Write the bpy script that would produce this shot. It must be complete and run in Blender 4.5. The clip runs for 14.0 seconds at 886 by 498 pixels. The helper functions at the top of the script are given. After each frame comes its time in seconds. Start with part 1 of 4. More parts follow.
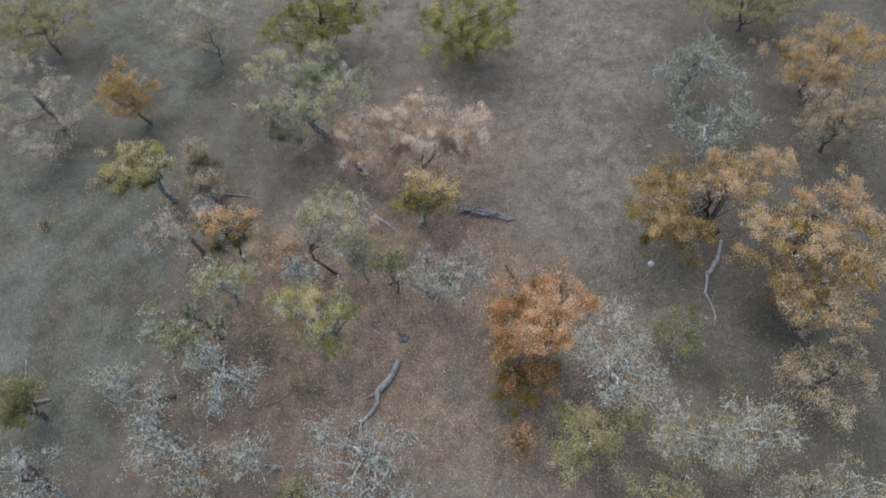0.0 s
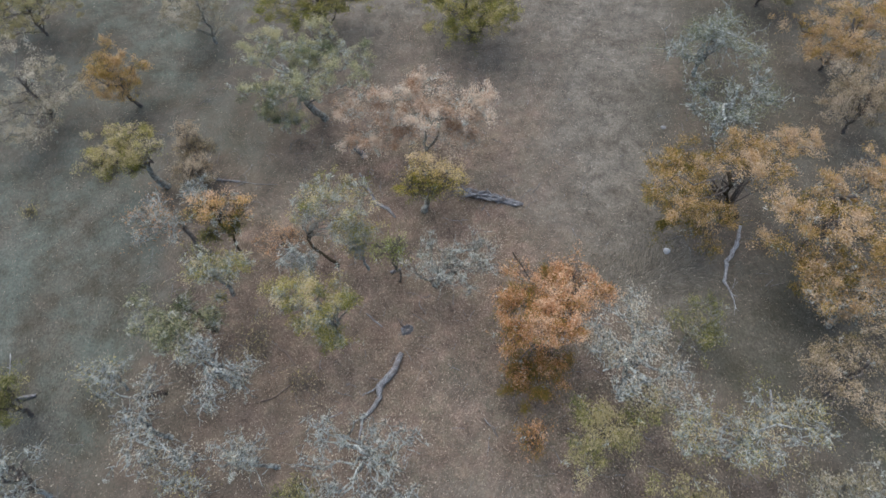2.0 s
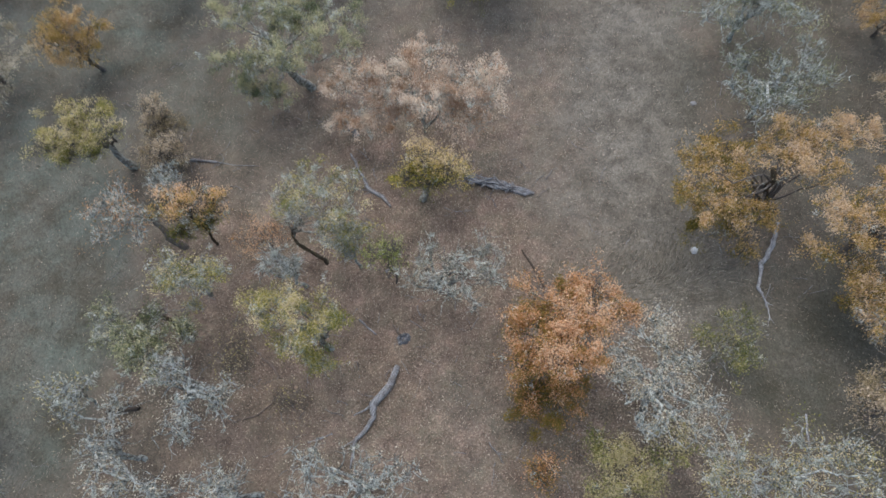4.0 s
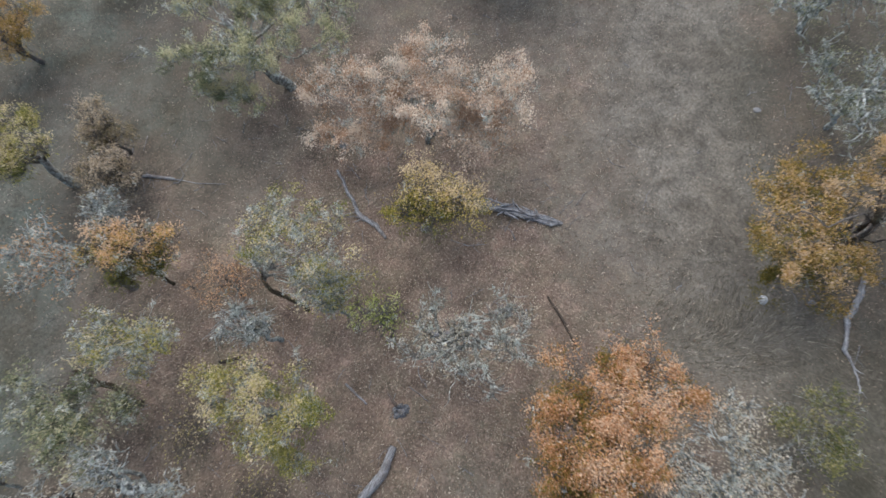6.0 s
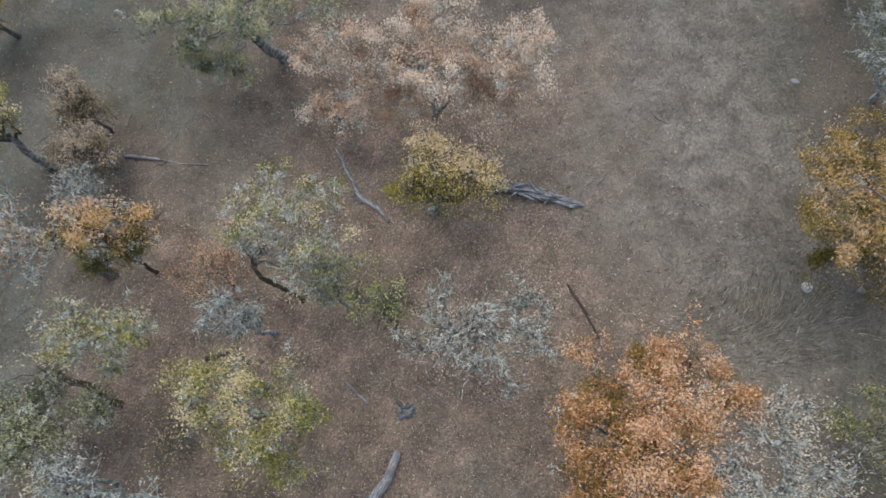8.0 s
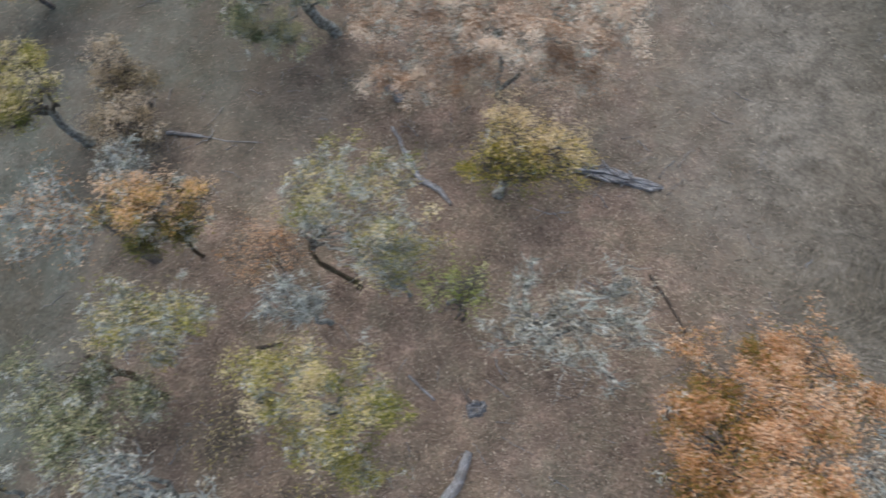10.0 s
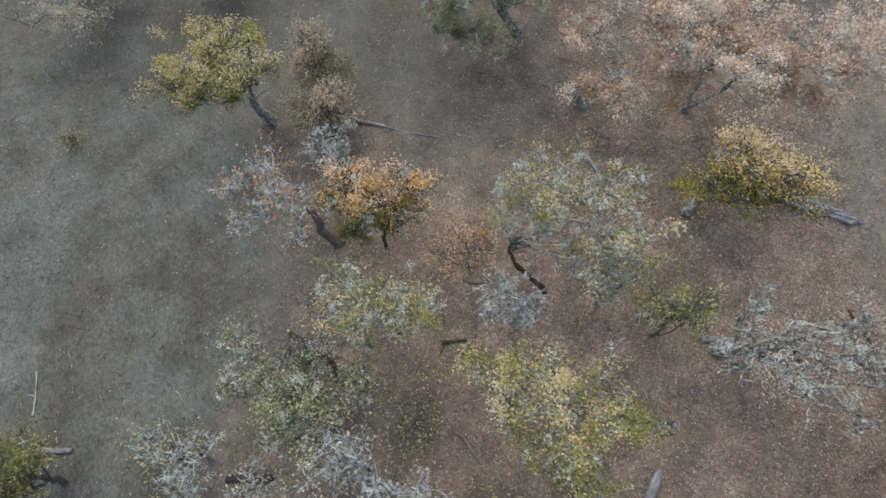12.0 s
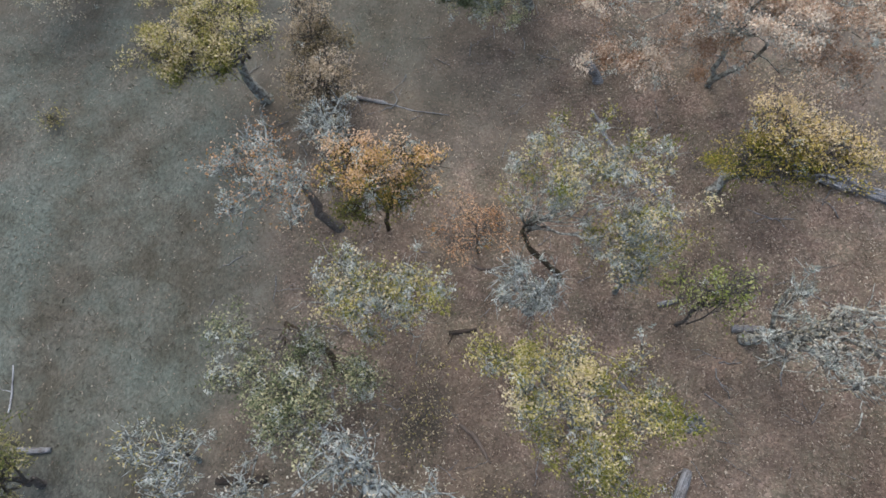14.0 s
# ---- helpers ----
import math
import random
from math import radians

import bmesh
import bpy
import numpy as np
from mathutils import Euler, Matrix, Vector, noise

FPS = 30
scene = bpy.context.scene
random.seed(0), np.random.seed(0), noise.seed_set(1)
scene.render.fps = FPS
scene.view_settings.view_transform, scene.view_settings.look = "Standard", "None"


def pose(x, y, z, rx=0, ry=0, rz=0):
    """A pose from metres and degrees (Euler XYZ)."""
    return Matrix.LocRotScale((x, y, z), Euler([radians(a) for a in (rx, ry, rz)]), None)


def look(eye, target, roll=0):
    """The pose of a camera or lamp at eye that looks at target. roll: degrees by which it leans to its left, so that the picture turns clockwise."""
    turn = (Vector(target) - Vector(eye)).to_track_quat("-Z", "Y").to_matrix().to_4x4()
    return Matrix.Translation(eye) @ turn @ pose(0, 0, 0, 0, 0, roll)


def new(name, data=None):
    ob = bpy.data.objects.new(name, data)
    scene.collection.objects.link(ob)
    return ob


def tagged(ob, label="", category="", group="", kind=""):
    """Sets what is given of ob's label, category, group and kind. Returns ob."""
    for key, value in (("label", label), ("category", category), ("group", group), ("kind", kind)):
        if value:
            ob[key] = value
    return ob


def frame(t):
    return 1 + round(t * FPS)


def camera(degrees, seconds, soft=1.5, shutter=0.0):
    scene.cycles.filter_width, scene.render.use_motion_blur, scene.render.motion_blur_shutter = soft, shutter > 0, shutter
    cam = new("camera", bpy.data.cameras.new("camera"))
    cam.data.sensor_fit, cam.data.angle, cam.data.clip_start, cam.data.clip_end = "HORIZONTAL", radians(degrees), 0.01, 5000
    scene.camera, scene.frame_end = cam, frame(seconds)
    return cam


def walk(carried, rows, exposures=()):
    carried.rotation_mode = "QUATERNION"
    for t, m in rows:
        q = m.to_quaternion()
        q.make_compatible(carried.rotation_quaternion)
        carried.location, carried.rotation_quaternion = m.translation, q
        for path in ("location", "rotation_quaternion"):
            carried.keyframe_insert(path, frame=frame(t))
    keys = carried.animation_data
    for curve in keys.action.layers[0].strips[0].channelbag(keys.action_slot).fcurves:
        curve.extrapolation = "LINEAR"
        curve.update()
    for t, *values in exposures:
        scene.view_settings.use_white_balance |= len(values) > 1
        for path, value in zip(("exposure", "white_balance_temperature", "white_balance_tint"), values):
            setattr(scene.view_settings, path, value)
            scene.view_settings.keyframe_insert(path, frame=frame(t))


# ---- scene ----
cam = camera(73.0, 14.0, 1.6, 0.75)
PATH = [
    (0, (0.46, 0.301, 19.377), (0.361, 1.382, 17.697), -6.8),
    (0.5, (0.371, 0.304, 19.002), (0.271, 1.361, 17.307), -7.0),
    (1, (0.296, 0.322, 18.726), (0.196, 1.378, 17.031), -7.0),
    (1.5, (0.248, 0.453, 18.518), (0.147, 1.507, 16.821), -7.1),
    (2, (0.268, 0.791, 18.386), (0.165, 1.845, 16.69), -7.3),
    (2.5, (0.268, 1.42, 18.243), (0.166, 2.473, 16.546), -7.2),
    (2.7, (0.256, 1.74, 18.132), (0.155, 2.791, 16.433), -7.2),
    (4.8, (0.045, 4.858, 16.778), (-0.06, 5.653, 14.946), -8.4),
    (5, (0.032, 5.227, 16.595), (-0.075, 6.023, 14.763), -8.5),
    (5.5, (-0.055, 6.217, 15.926), (-0.163, 7.012, 14.094), -8.6),
    (6, (-0.173, 6.895, 14.842), (-0.283, 7.691, 13.01), -8.7),
    (6.5, (-0.26, 7.133, 14.097), (-0.372, 7.928, 12.266), -8.9),
    (7, (-0.336, 7.132, 14.015), (-0.448, 7.925, 12.183), -8.9),
    (7.2, (-0.364, 7.126, 14.004), (-0.477, 7.918, 12.171), -9.0),
    (9.3, (-0.621, 7.336, 12.292), (-0.752, 8.118, 10.456), -10.5),
    (9.5, (-0.868, 7.357, 12.317), (-1.002, 8.135, 10.479), -10.7),
    (10, (-1.856, 7.345, 12.42), (-1.998, 8.122, 10.583), -10.5),
    (10.5, (-3.045, 7.253, 12.515), (-3.251, 8.023, 10.681), -9.7),
    (11, (-4.047, 7.17, 12.601), (-4.272, 7.936, 10.767), -10.4),
    (11.5, (-4.928, 7.188, 12.682), (-5.159, 7.955, 10.849), -10.8),
    (12, (-5.398, 7.234, 12.741), (-5.634, 7.998, 10.907), -11.1),
    (12.5, (-5.548, 7.251, 12.589), (-5.787, 8.016, 10.756), -11.3),
    (13, (-5.619, 7.295, 12.082), (-5.858, 8.06, 10.25), -11.3),
    (13.5, (-5.627, 7.28, 11.942), (-5.864, 8.041, 10.108), -11.3),
    (14, (-5.619, 7.303, 11.748), (-5.857, 8.061, 9.913), -11.5),
]
walk(cam, [(t, look(eye, target, roll)) for t, eye, target, roll in PATH])

# ---- light: a pale overcast sky with a weak, very soft sun ----
scene.view_settings.exposure = 0.87
world = bpy.data.worlds.new("world")
scene.world = world
world.use_nodes = True
wn, wl = world.node_tree.nodes, world.node_tree.links
sky = wn.new("ShaderNodeTexSky")
sky.sky_type, sky.sun_disc = "NISHITA", False
sky.sun_elevation, sky.sun_rotation = radians(60), radians(-20)
sky.air_density, sky.dust_density, sky.ozone_density = 1.0, 2.6, 1.2
wl.new(sky.outputs[0], wn["Background"].inputs[0])
wn["Background"].inputs[1].default_value = 0.105
sun = new("sun", bpy.data.lights.new("sun", "SUN"))
sun.data.energy, sun.data.angle, sun.data.color = 1.1, radians(80), (1.0, 0.97, 0.935)
sun.matrix_world = look((-1.5, 4.0, 12.0), (0.0, 0.0, 0.0))


# ---- materials ----
class Nodes:
    """A new node material with a few short ways to add nodes."""

    def __init__(self, name, rough=0.85):
        self.mat = bpy.data.materials.new(name)
        self.mat.use_nodes = True
        self.t = self.mat.node_tree
        self.bsdf = self.t.nodes["Principled BSDF"]
        self.bsdf.inputs["Roughness"].default_value = rough
        self.bsdf.inputs["Specular IOR Level"].default_value = 0.25

    def add(self, kind, **values):
        n = self.t.nodes.new(kind)
        for key, value in values.items():
            n.inputs[key].default_value = value
        return n

    def wire(self, a, b):
        self.t.links.new(a, b)

    def coords(self):
        return self.add("ShaderNodeTexCoord").outputs["Object"]

    def noise(self, scale, detail=4.0, rough=0.55, at=None):
        n = self.add("ShaderNodeTexNoise", Scale=scale, Detail=detail, Roughness=rough)
        self.wire(at if at is not None else self.coords(), n.inputs["Vector"])
        return n.outputs[0]

    def ramp(self, value, *stops):
        n = self.t.nodes.new("ShaderNodeValToRGB")
        e = n.color_ramp.elements
        while len(e) < len(stops):
            e.new(0.5)
        for el, (at, colour) in zip(e, stops):
            el.position, el.color = at, (*colour, 1.0)
        self.wire(value, n.inputs[0])
        return n.outputs[0]

    def mix(self, fac, a, b, how="MIX"):
        n = self.t.nodes.new("ShaderNodeMix")
        n.data_type, n.blend_type = "RGBA", how
        for socket, v in ((n.inputs[0], fac), (n.inputs[6], a), (n.inputs[7], b)):
            if isinstance(v, (int, float)):
                socket.default_value = v
            elif isinstance(v, tuple):
                socket.default_value = (*v, 1.0)
            else:
                self.wire(v, socket)
        return n.outputs[2]

    def math(self, how, a, b):
        n = self.t.nodes.new("ShaderNodeMath")
        n.operation = how
        for socket, v in ((n.inputs[0], a), (n.inputs[1], b)):
            if isinstance(v, (int, float)):
                socket.default_value = v
            else:
                self.wire(v, socket)
        return n.outputs[0]

    def bump(self, height, strength, distance):
        n = self.add("ShaderNodeBump", Strength=strength, Distance=distance)
        self.wire(height, n.inputs["Height"])
        self.wire(n.outputs[0], self.bsdf.inputs["Normal"])

    def colour(self, c):
        self.wire(c, self.bsdf.inputs["Base Color"])
        return self.mat

    def attribute(self, name):
        n = self.t.nodes.new("ShaderNodeAttribute")
        n.attribute_name = name
        return n.outputs["Fac"]


def leaf_material(name, *stops):
    """Autumn leaf: the stored tone of each leaf picks its colour; light passes through the blade."""
    m = Nodes(name, 0.5)
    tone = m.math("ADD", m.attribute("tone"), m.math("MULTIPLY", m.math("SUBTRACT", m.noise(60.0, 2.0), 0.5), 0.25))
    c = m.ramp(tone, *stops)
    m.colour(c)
    thin = m.add("ShaderNodeBsdfTranslucent")
    m.wire(c, thin.inputs["Color"])
    both = m.add("ShaderNodeMixShader", Fac=0.24)
    m.wire(m.bsdf.outputs[0], both.inputs[1])
    m.wire(thin.outputs[0], both.inputs[2])
    m.wire(both.outputs[0], m.t.nodes["Material Output"].inputs["Surface"])
    return m.mat


def bark_material(name, dark, mid, pale, cover):
    """Furrowed oak bark with crusts of pale lichen over it; cover: how much of it they hide."""
    m = Nodes(name, 0.92)
    ridges = m.noise(34.0, 5.0, 0.65)
    wood = m.ramp(ridges, (0.3, dark), (0.7, mid))
    crust = m.ramp(m.noise(9.0, 5.0, 0.7), (max(0.0, 0.62 - cover), (0, 0, 0)), (max(0.1, 0.74 - cover), (1, 1, 1)))
    pale_c = m.ramp(m.noise(50.0, 3.0), (0.3, tuple(v * 0.7 for v in pale)), (0.7, pale))
    m.bump(ridges, 0.7, 0.02)
    return m.colour(m.mix(crust, wood, pale_c))


def weathered_material(name, dark, pale):
    """Old grey wood with long checks and brown rot."""
    m = Nodes(name, 0.9)
    at = m.add("ShaderNodeMapping")
    at.inputs["Scale"].default_value = (1.6, 22.0, 22.0)
    m.wire(m.coords(), at.inputs["Vector"])
    grain = m.noise(2.2, 6.0, 0.65, at.outputs[0])
    c = m.ramp(grain, (0.32, dark), (0.5, tuple((a + b) / 2 for a, b in zip(dark, pale))), (0.68, pale))
    stain = m.ramp(m.noise(5.0, 4.0), (0.45, (0, 0, 0)), (0.7, (1, 1, 1)))
    m.bump(grain, 0.8, 0.015)
    return m.colour(m.mix(m.math("MULTIPLY", stain, 0.45), c, (0.13, 0.095, 0.075)))


LEAF = {
    "orange": leaf_material("orange_oak_leaf", (0.05, (0.18, 0.145, 0.03)), (0.25, (0.36, 0.22, 0.06)), (0.55, (0.58, 0.285, 0.13)), (0.85, (0.68, 0.42, 0.24)), (1.0, (0.78, 0.57, 0.38))),
    "amber": leaf_material("amber_oak_leaf", (0.05, (0.15, 0.13, 0.025)), (0.3, (0.36, 0.255, 0.05)), (0.6, (0.56, 0.36, 0.135)), (0.85, (0.67, 0.475, 0.255)), (1.0, (0.65, 0.50, 0.34))),
    "pink": leaf_material("dry_pinkish_oak_leaf", (0.05, (0.33, 0.20, 0.11)), (0.4, (0.49, 0.325, 0.215)), (0.75, (0.64, 0.48, 0.355)), (1.0, (0.76, 0.66, 0.53))),
    "yellow": leaf_material("yellow_oak_leaf", (0.05, (0.14, 0.16, 0.025)), (0.35, (0.30, 0.285, 0.07)), (0.65, (0.49, 0.43, 0.14)), (0.9, (0.64, 0.55, 0.26)), (1.0, (0.72, 0.61, 0.40))),
    "gold": leaf_material("golden_oak_leaf", (0.05, (0.16, 0.18, 0.03)), (0.35, (0.38, 0.33, 0.06)), (0.65, (0.61, 0.47, 0.12)), (0.9, (0.74, 0.56, 0.23)), (1.0, (0.74, 0.60, 0.38))),
    "flame": leaf_material("flame_orange_oak_leaf", (0.05, (0.15, 0.16, 0.035)), (0.3, (0.34, 0.28, 0.06)), (0.55, (0.60, 0.39, 0.12)), (0.8, (0.74, 0.45, 0.19)), (1.0, (0.80, 0.58, 0.38))),
    "lime": leaf_material("fresh_green_oak_leaf", (0.05, (0.10, 0.13, 0.03)), (0.4, (0.22, 0.27, 0.06)), (0.7, (0.36, 0.40, 0.11)), (1.0, (0.54, 0.54, 0.26))),
    "sage": leaf_material("grey_green_oak_leaf", (0.05, (0.085, 0.105, 0.05)), (0.4, (0.17, 0.20, 0.10)), (0.7, (0.28, 0.31, 0.175)), (0.9, (0.42, 0.42, 0.23)), (1.0, (0.58, 0.54, 0.33))),
    "green": leaf_material("olive_green_oak_leaf", (0.05, (0.075, 0.095, 0.025)), (0.4, (0.16, 0.18, 0.05)), (0.7, (0.28, 0.27, 0.095)), (0.92, (0.43, 0.38, 0.165)), (1.0, (0.50, 0.44, 0.26))),
    "brown": leaf_material("dry_brown_oak_leaf", (0.05, (0.13, 0.12, 0.05)), (0.4, (0.285, 0.228, 0.12)), (0.75, (0.44, 0.35, 0.22)), (1.0, (0.60, 0.50, 0.37))),
    "grey": leaf_material("faded_oak_leaf", (0.05, (0.22, 0.20, 0.115)), (0.4, (0.37, 0.33, 0.21)), (0.75, (0.54, 0.48, 0.36)), (1.0, (0.72, 0.66, 0.53))),
    "litter": leaf_material("fallen_oak_leaf", (0.05, (0.14, 0.098, 0.072)), (0.35, (0.235, 0.172, 0.129)), (0.65, (0.345, 0.273, 0.21)), (0.9, (0.49, 0.42, 0.335)), (1.0, (0.66, 0.58, 0.47))),
    "grass": leaf_material("dry_grass_blade", (0.05, (0.07, 0.065, 0.046)), (0.35, (0.16, 0.148, 0.115)), (0.7, (0.28, 0.258, 0.21)), (1.0, (0.50, 0.47, 0.39))),
}
LICHEN = leaf_material("beard_lichen", (0.05, (0.29, 0.33, 0.28)), (0.5, (0.49, 0.535, 0.48)), (1.0, (0.80, 0.81, 0.74)))
BARK = bark_material("oak_bark", (0.06, 0.052, 0.046), (0.20, 0.178, 0.158), (0.42, 0.44, 0.39), 0.06)
BARK_PALE = bark_material("lichen_crusted_bark", (0.065, 0.058, 0.05), (0.26, 0.245, 0.21), (0.56, 0.58, 0.52), 0.17)
BARK_WHITE = bark_material("white_lichen_bark", (0.055, 0.05, 0.042), (0.25, 0.255, 0.23), (0.58, 0.63, 0.60), 0.19)
BARK_MOSS = bark_material("damp_dark_bark", (0.022, 0.018, 0.013), (0.11, 0.085, 0.055), (0.20, 0.19, 0.12), 0.08)
GREY_WOOD = weathered_material("weathered_grey_wood", (0.03, 0.030, 0.032), (0.47, 0.485, 0.50))
BLEACHED = weathered_material("bleached_white_wood", (0.10, 0.105, 0.115), (0.60, 0.625, 0.65))
BROWN_WOOD = weathered_material("weathered_brown_wood", (0.05, 0.038, 0.031), (0.30, 0.25, 0.215))
CHAR = weathered_material("rotten_dark_wood", (0.012, 0.010, 0.009), (0.10, 0.085, 0.07))


def rock_material(name, a, b):
    m = Nodes(name, 0.85)
    n = m.noise(7.0, 6.0, 0.65)
    m.bump(n, 0.5, 0.02)
    return m.colour(m.mix(m.ramp(m.noise(30.0, 3.0), (0.45, (0, 0, 0)), (0.75, (0.5, 0.5, 0.5))), m.ramp(n, (0.3, a), (0.7, b)), (0.2, 0.19, 0.16)))


WHITE_ROCK = rock_material("pale_limestone", (0.42, 0.44, 0.45), (0.64, 0.66, 0.67))
GREY_ROCK = rock_material("grey_stone", (0.17, 0.18, 0.19), (0.30, 0.31, 0.32))


def ground_material():
    """Leaf mould under the trees, dry grass in the open; the stored cover blends them, a stored mask greys the grass
    and paints in dimming at the edges.
    """
    m = Nodes("leaf_mould_and_dry_grass", 0.95)
    cover = m.attribute("cover")
    edge = m.math("ADD", cover, m.math("MULTIPLY", m.math("SUBTRACT", m.noise(0.8, 7.0, 0.72), 0.5), 0.9))
    grey_dim = m.attribute("grey_dim")
    mask = m.ramp(edge, (0.25, (0, 0, 0)), (0.8, (1, 1, 1)))
    fine, coarse = m.noise(17.0, 7.0, 0.82), m.noise(0.9, 7.0, 0.7)
    mould = m.ramp(fine, (0.36, (0.088, 0.066, 0.053)), (0.5, (0.189, 0.147, 0.119)), (0.64, (0.350, 0.282, 0.232)))
    mould = m.mix(m.ramp(coarse, (0.42, (0, 0, 0)), (0.58, (1, 1, 1))), mould, m.ramp(fine, (0.36, (0.070, 0.064, 0.045)), (0.64, (0.25, 0.228, 0.172))))
    flakes = m.add("ShaderNodeTexVoronoi", Scale=24.0, Randomness=1.0)
    m.wire(m.coords(), flakes.inputs["Vector"])
    chip = m.ramp(flakes.outputs["Color"], (0.72, (0, 0, 0)), (0.84, (0.6, 0.6, 0.6)))
    mould = m.mix(chip, mould, (0.42, 0.33, 0.27))
    mould = m.mix(m.ramp(m.noise(0.6, 8.0, 0.75), (0.42, (0.7, 0.7, 0.7)), (0.57, (0, 0, 0))), mould, m.ramp(fine, (0.36, (0.055, 0.046, 0.034)), (0.64, (0.20, 0.165, 0.128))))
    # darker mould under the mask: edge dimming put into the colour
    mould = m.mix(m.math("MULTIPLY", grey_dim, 0.6), mould, m.ramp(fine, (0.36, (0.050, 0.043, 0.033)), (0.64, (0.185, 0.158, 0.125))))
    mould = m.mix(1.0, mould, m.ramp(m.noise(1.5, 7.0, 0.66), (0.32, (0.60, 0.59, 0.59)), (0.5, (1.0, 1.0, 1.0)), (0.68, (1.42, 1.38, 1.35))), "MULTIPLY")
    mould = m.mix(m.ramp(cover, (0.8, (0, 0, 0)), (1.0, (1, 1, 1))), mould, m.mix(1.0, mould, (1.10, 1.05, 1.03), "MULTIPLY"))
    comb = m.add("ShaderNodeMapping")
    comb.inputs["Scale"].default_value = (1.0, 0.7, 1.0)
    comb.inputs["Rotation"].default_value = (0.0, 0.0, 0.5)
    m.wire(m.coords(), comb.inputs["Vector"])
    blades = m.noise(16.0, 8.0, 0.85, comb.outputs[0])
    straw = m.ramp(blades, (0.36, (0.083, 0.077, 0.065)), (0.5, (0.179, 0.167, 0.143)), (0.64, (0.315, 0.296, 0.256)))
    patch = m.ramp(m.noise(0.55, 7.0, 0.7), (0.40, (0, 0, 0)), (0.60, (0.9, 0.9, 0.9)))
    straw = m.mix(patch, straw, m.ramp(blades, (0.36, (0.060, 0.053, 0.043)), (0.64, (0.203, 0.184, 0.152))))
    straw = m.mix(1.0, straw, m.ramp(m.noise(1.7, 7.0, 0.7), (0.32, (0.58, 0.58, 0.57)), (0.5, (0.96, 0.96, 0.95)), (0.68, (1.3, 1.29, 1.27))), "MULTIPLY")
    # the same mask greys the grass and paints its dimming
    dulled = m.math("MULTIPLY", grey_dim, m.ramp(m.noise(0.7, 6.0, 0.65), (0.25, (0.35, 0.35, 0.35)), (0.6, (1, 1, 1))))
    moss = m.math("MULTIPLY", m.attribute("moss"), m.ramp(m.noise(0.5, 8.0, 0.72), (0.40, (0, 0, 0)), (0.62, (1, 1, 1))))
    turf = m.mix(moss, m.ramp(blades, (0.36, (0.026, 0.025, 0.018)), (0.64, (0.112, 0.105, 0.078))), m.ramp(blades, (0.36, (0.049, 0.061, 0.054)), (0.64, (0.192, 0.224, 0.190))))
    straw = m.mix(dulled, straw, turf)
    m.bump(m.math("ADD", fine, blades), 0.3, 0.008)
    return m.colour(m.mix(mask, straw, mould))


GROUND = ground_material()


# ---- mesh helpers ----
def tri_mesh(name, verts, tris, material, smooth=False, **layers):
    """A mesh from arrays of corners and triangles, with float layers on its corners."""
    verts, tris = np.asarray(verts, np.float32), np.asarray(tris, np.int32)
    me = bpy.data.meshes.new(name)
    me.vertices.add(len(verts))
    me.vertices.foreach_set("co", verts.ravel())
    me.loops.add(tris.size)
    me.loops.foreach_set("vertex_index", tris.ravel())
    me.polygons.add(len(tris))
    me.polygons.foreach_set("loop_start", np.arange(0, tris.size, 3, dtype=np.int32))
    me.polygons.foreach_set("use_smooth", np.full(len(tris), smooth))
    for key, values in layers.items():
        me.attributes.new(key, "FLOAT", "POINT").data.foreach_set("value", np.asarray(values, np.float32))
    me.materials.append(material)
    me.update(calc_edges=True)
    return me


def part(name, mesh, parent, label="", kind=""):
    ob = new(name, mesh)
    ob.parent = parent
    return tagged(ob, label=label, kind=kind)


class Wood:
    """Tapered round limbs, gathered into one mesh."""

    def __init__(self):
        self.v, self.f, self.n = [], [], 0

    def tube(self, pts, radii, sides, rng=None, rough=0.0):
        pts, radii = np.asarray(pts, float), np.asarray(radii, float)
        k = len(pts)
        along = np.gradient(pts, axis=0)
        along /= np.linalg.norm(along, axis=1)[:, None] + 1e-9
        ref = np.array([0.0, 0.0, 1.0]) if abs(along[:, 2]).mean() < 0.8 else np.array([1.0, 0.0, 0.0])
        u = np.cross(along, ref)
        u /= np.linalg.norm(u, axis=1)[:, None] + 1e-9
        w = np.cross(along, u)
        a = np.linspace(0, 2 * np.pi, sides, endpoint=False)
        r = radii[:, None] * (1 + (rng.normal(0, rough, (k, sides)) if rough else 0))
        ring = pts[:, None] + r[..., None] * (np.cos(a)[None, :, None] * u[:, None] + np.sin(a)[None, :, None] * w[:, None])
        i = np.arange(k - 1)[:, None] * sides
        s, q = np.arange(sides)[None], (np.arange(sides)[None] + 1) % sides
        quads = np.stack([i + s, i + q, i + sides + q, i + sides + s], -1).reshape(-1, 4)
        caps = [[0, j + 1, j] for j in range(1, sides - 1)] + [[(k - 1) * sides, (k - 1) * sides + j, (k - 1) * sides + j + 1] for j in range(1, sides - 1)]
        self.v.append(ring.reshape(-1, 3))
        self.f.append(np.concatenate([quads[:, :3], quads[:, [0, 2, 3]], np.array(caps)]) + self.n)
        self.n += k * sides

    def mesh(self, name, material, smooth=True):
        return tri_mesh(name, np.concatenate(self.v), np.concatenate(self.f), material, smooth)


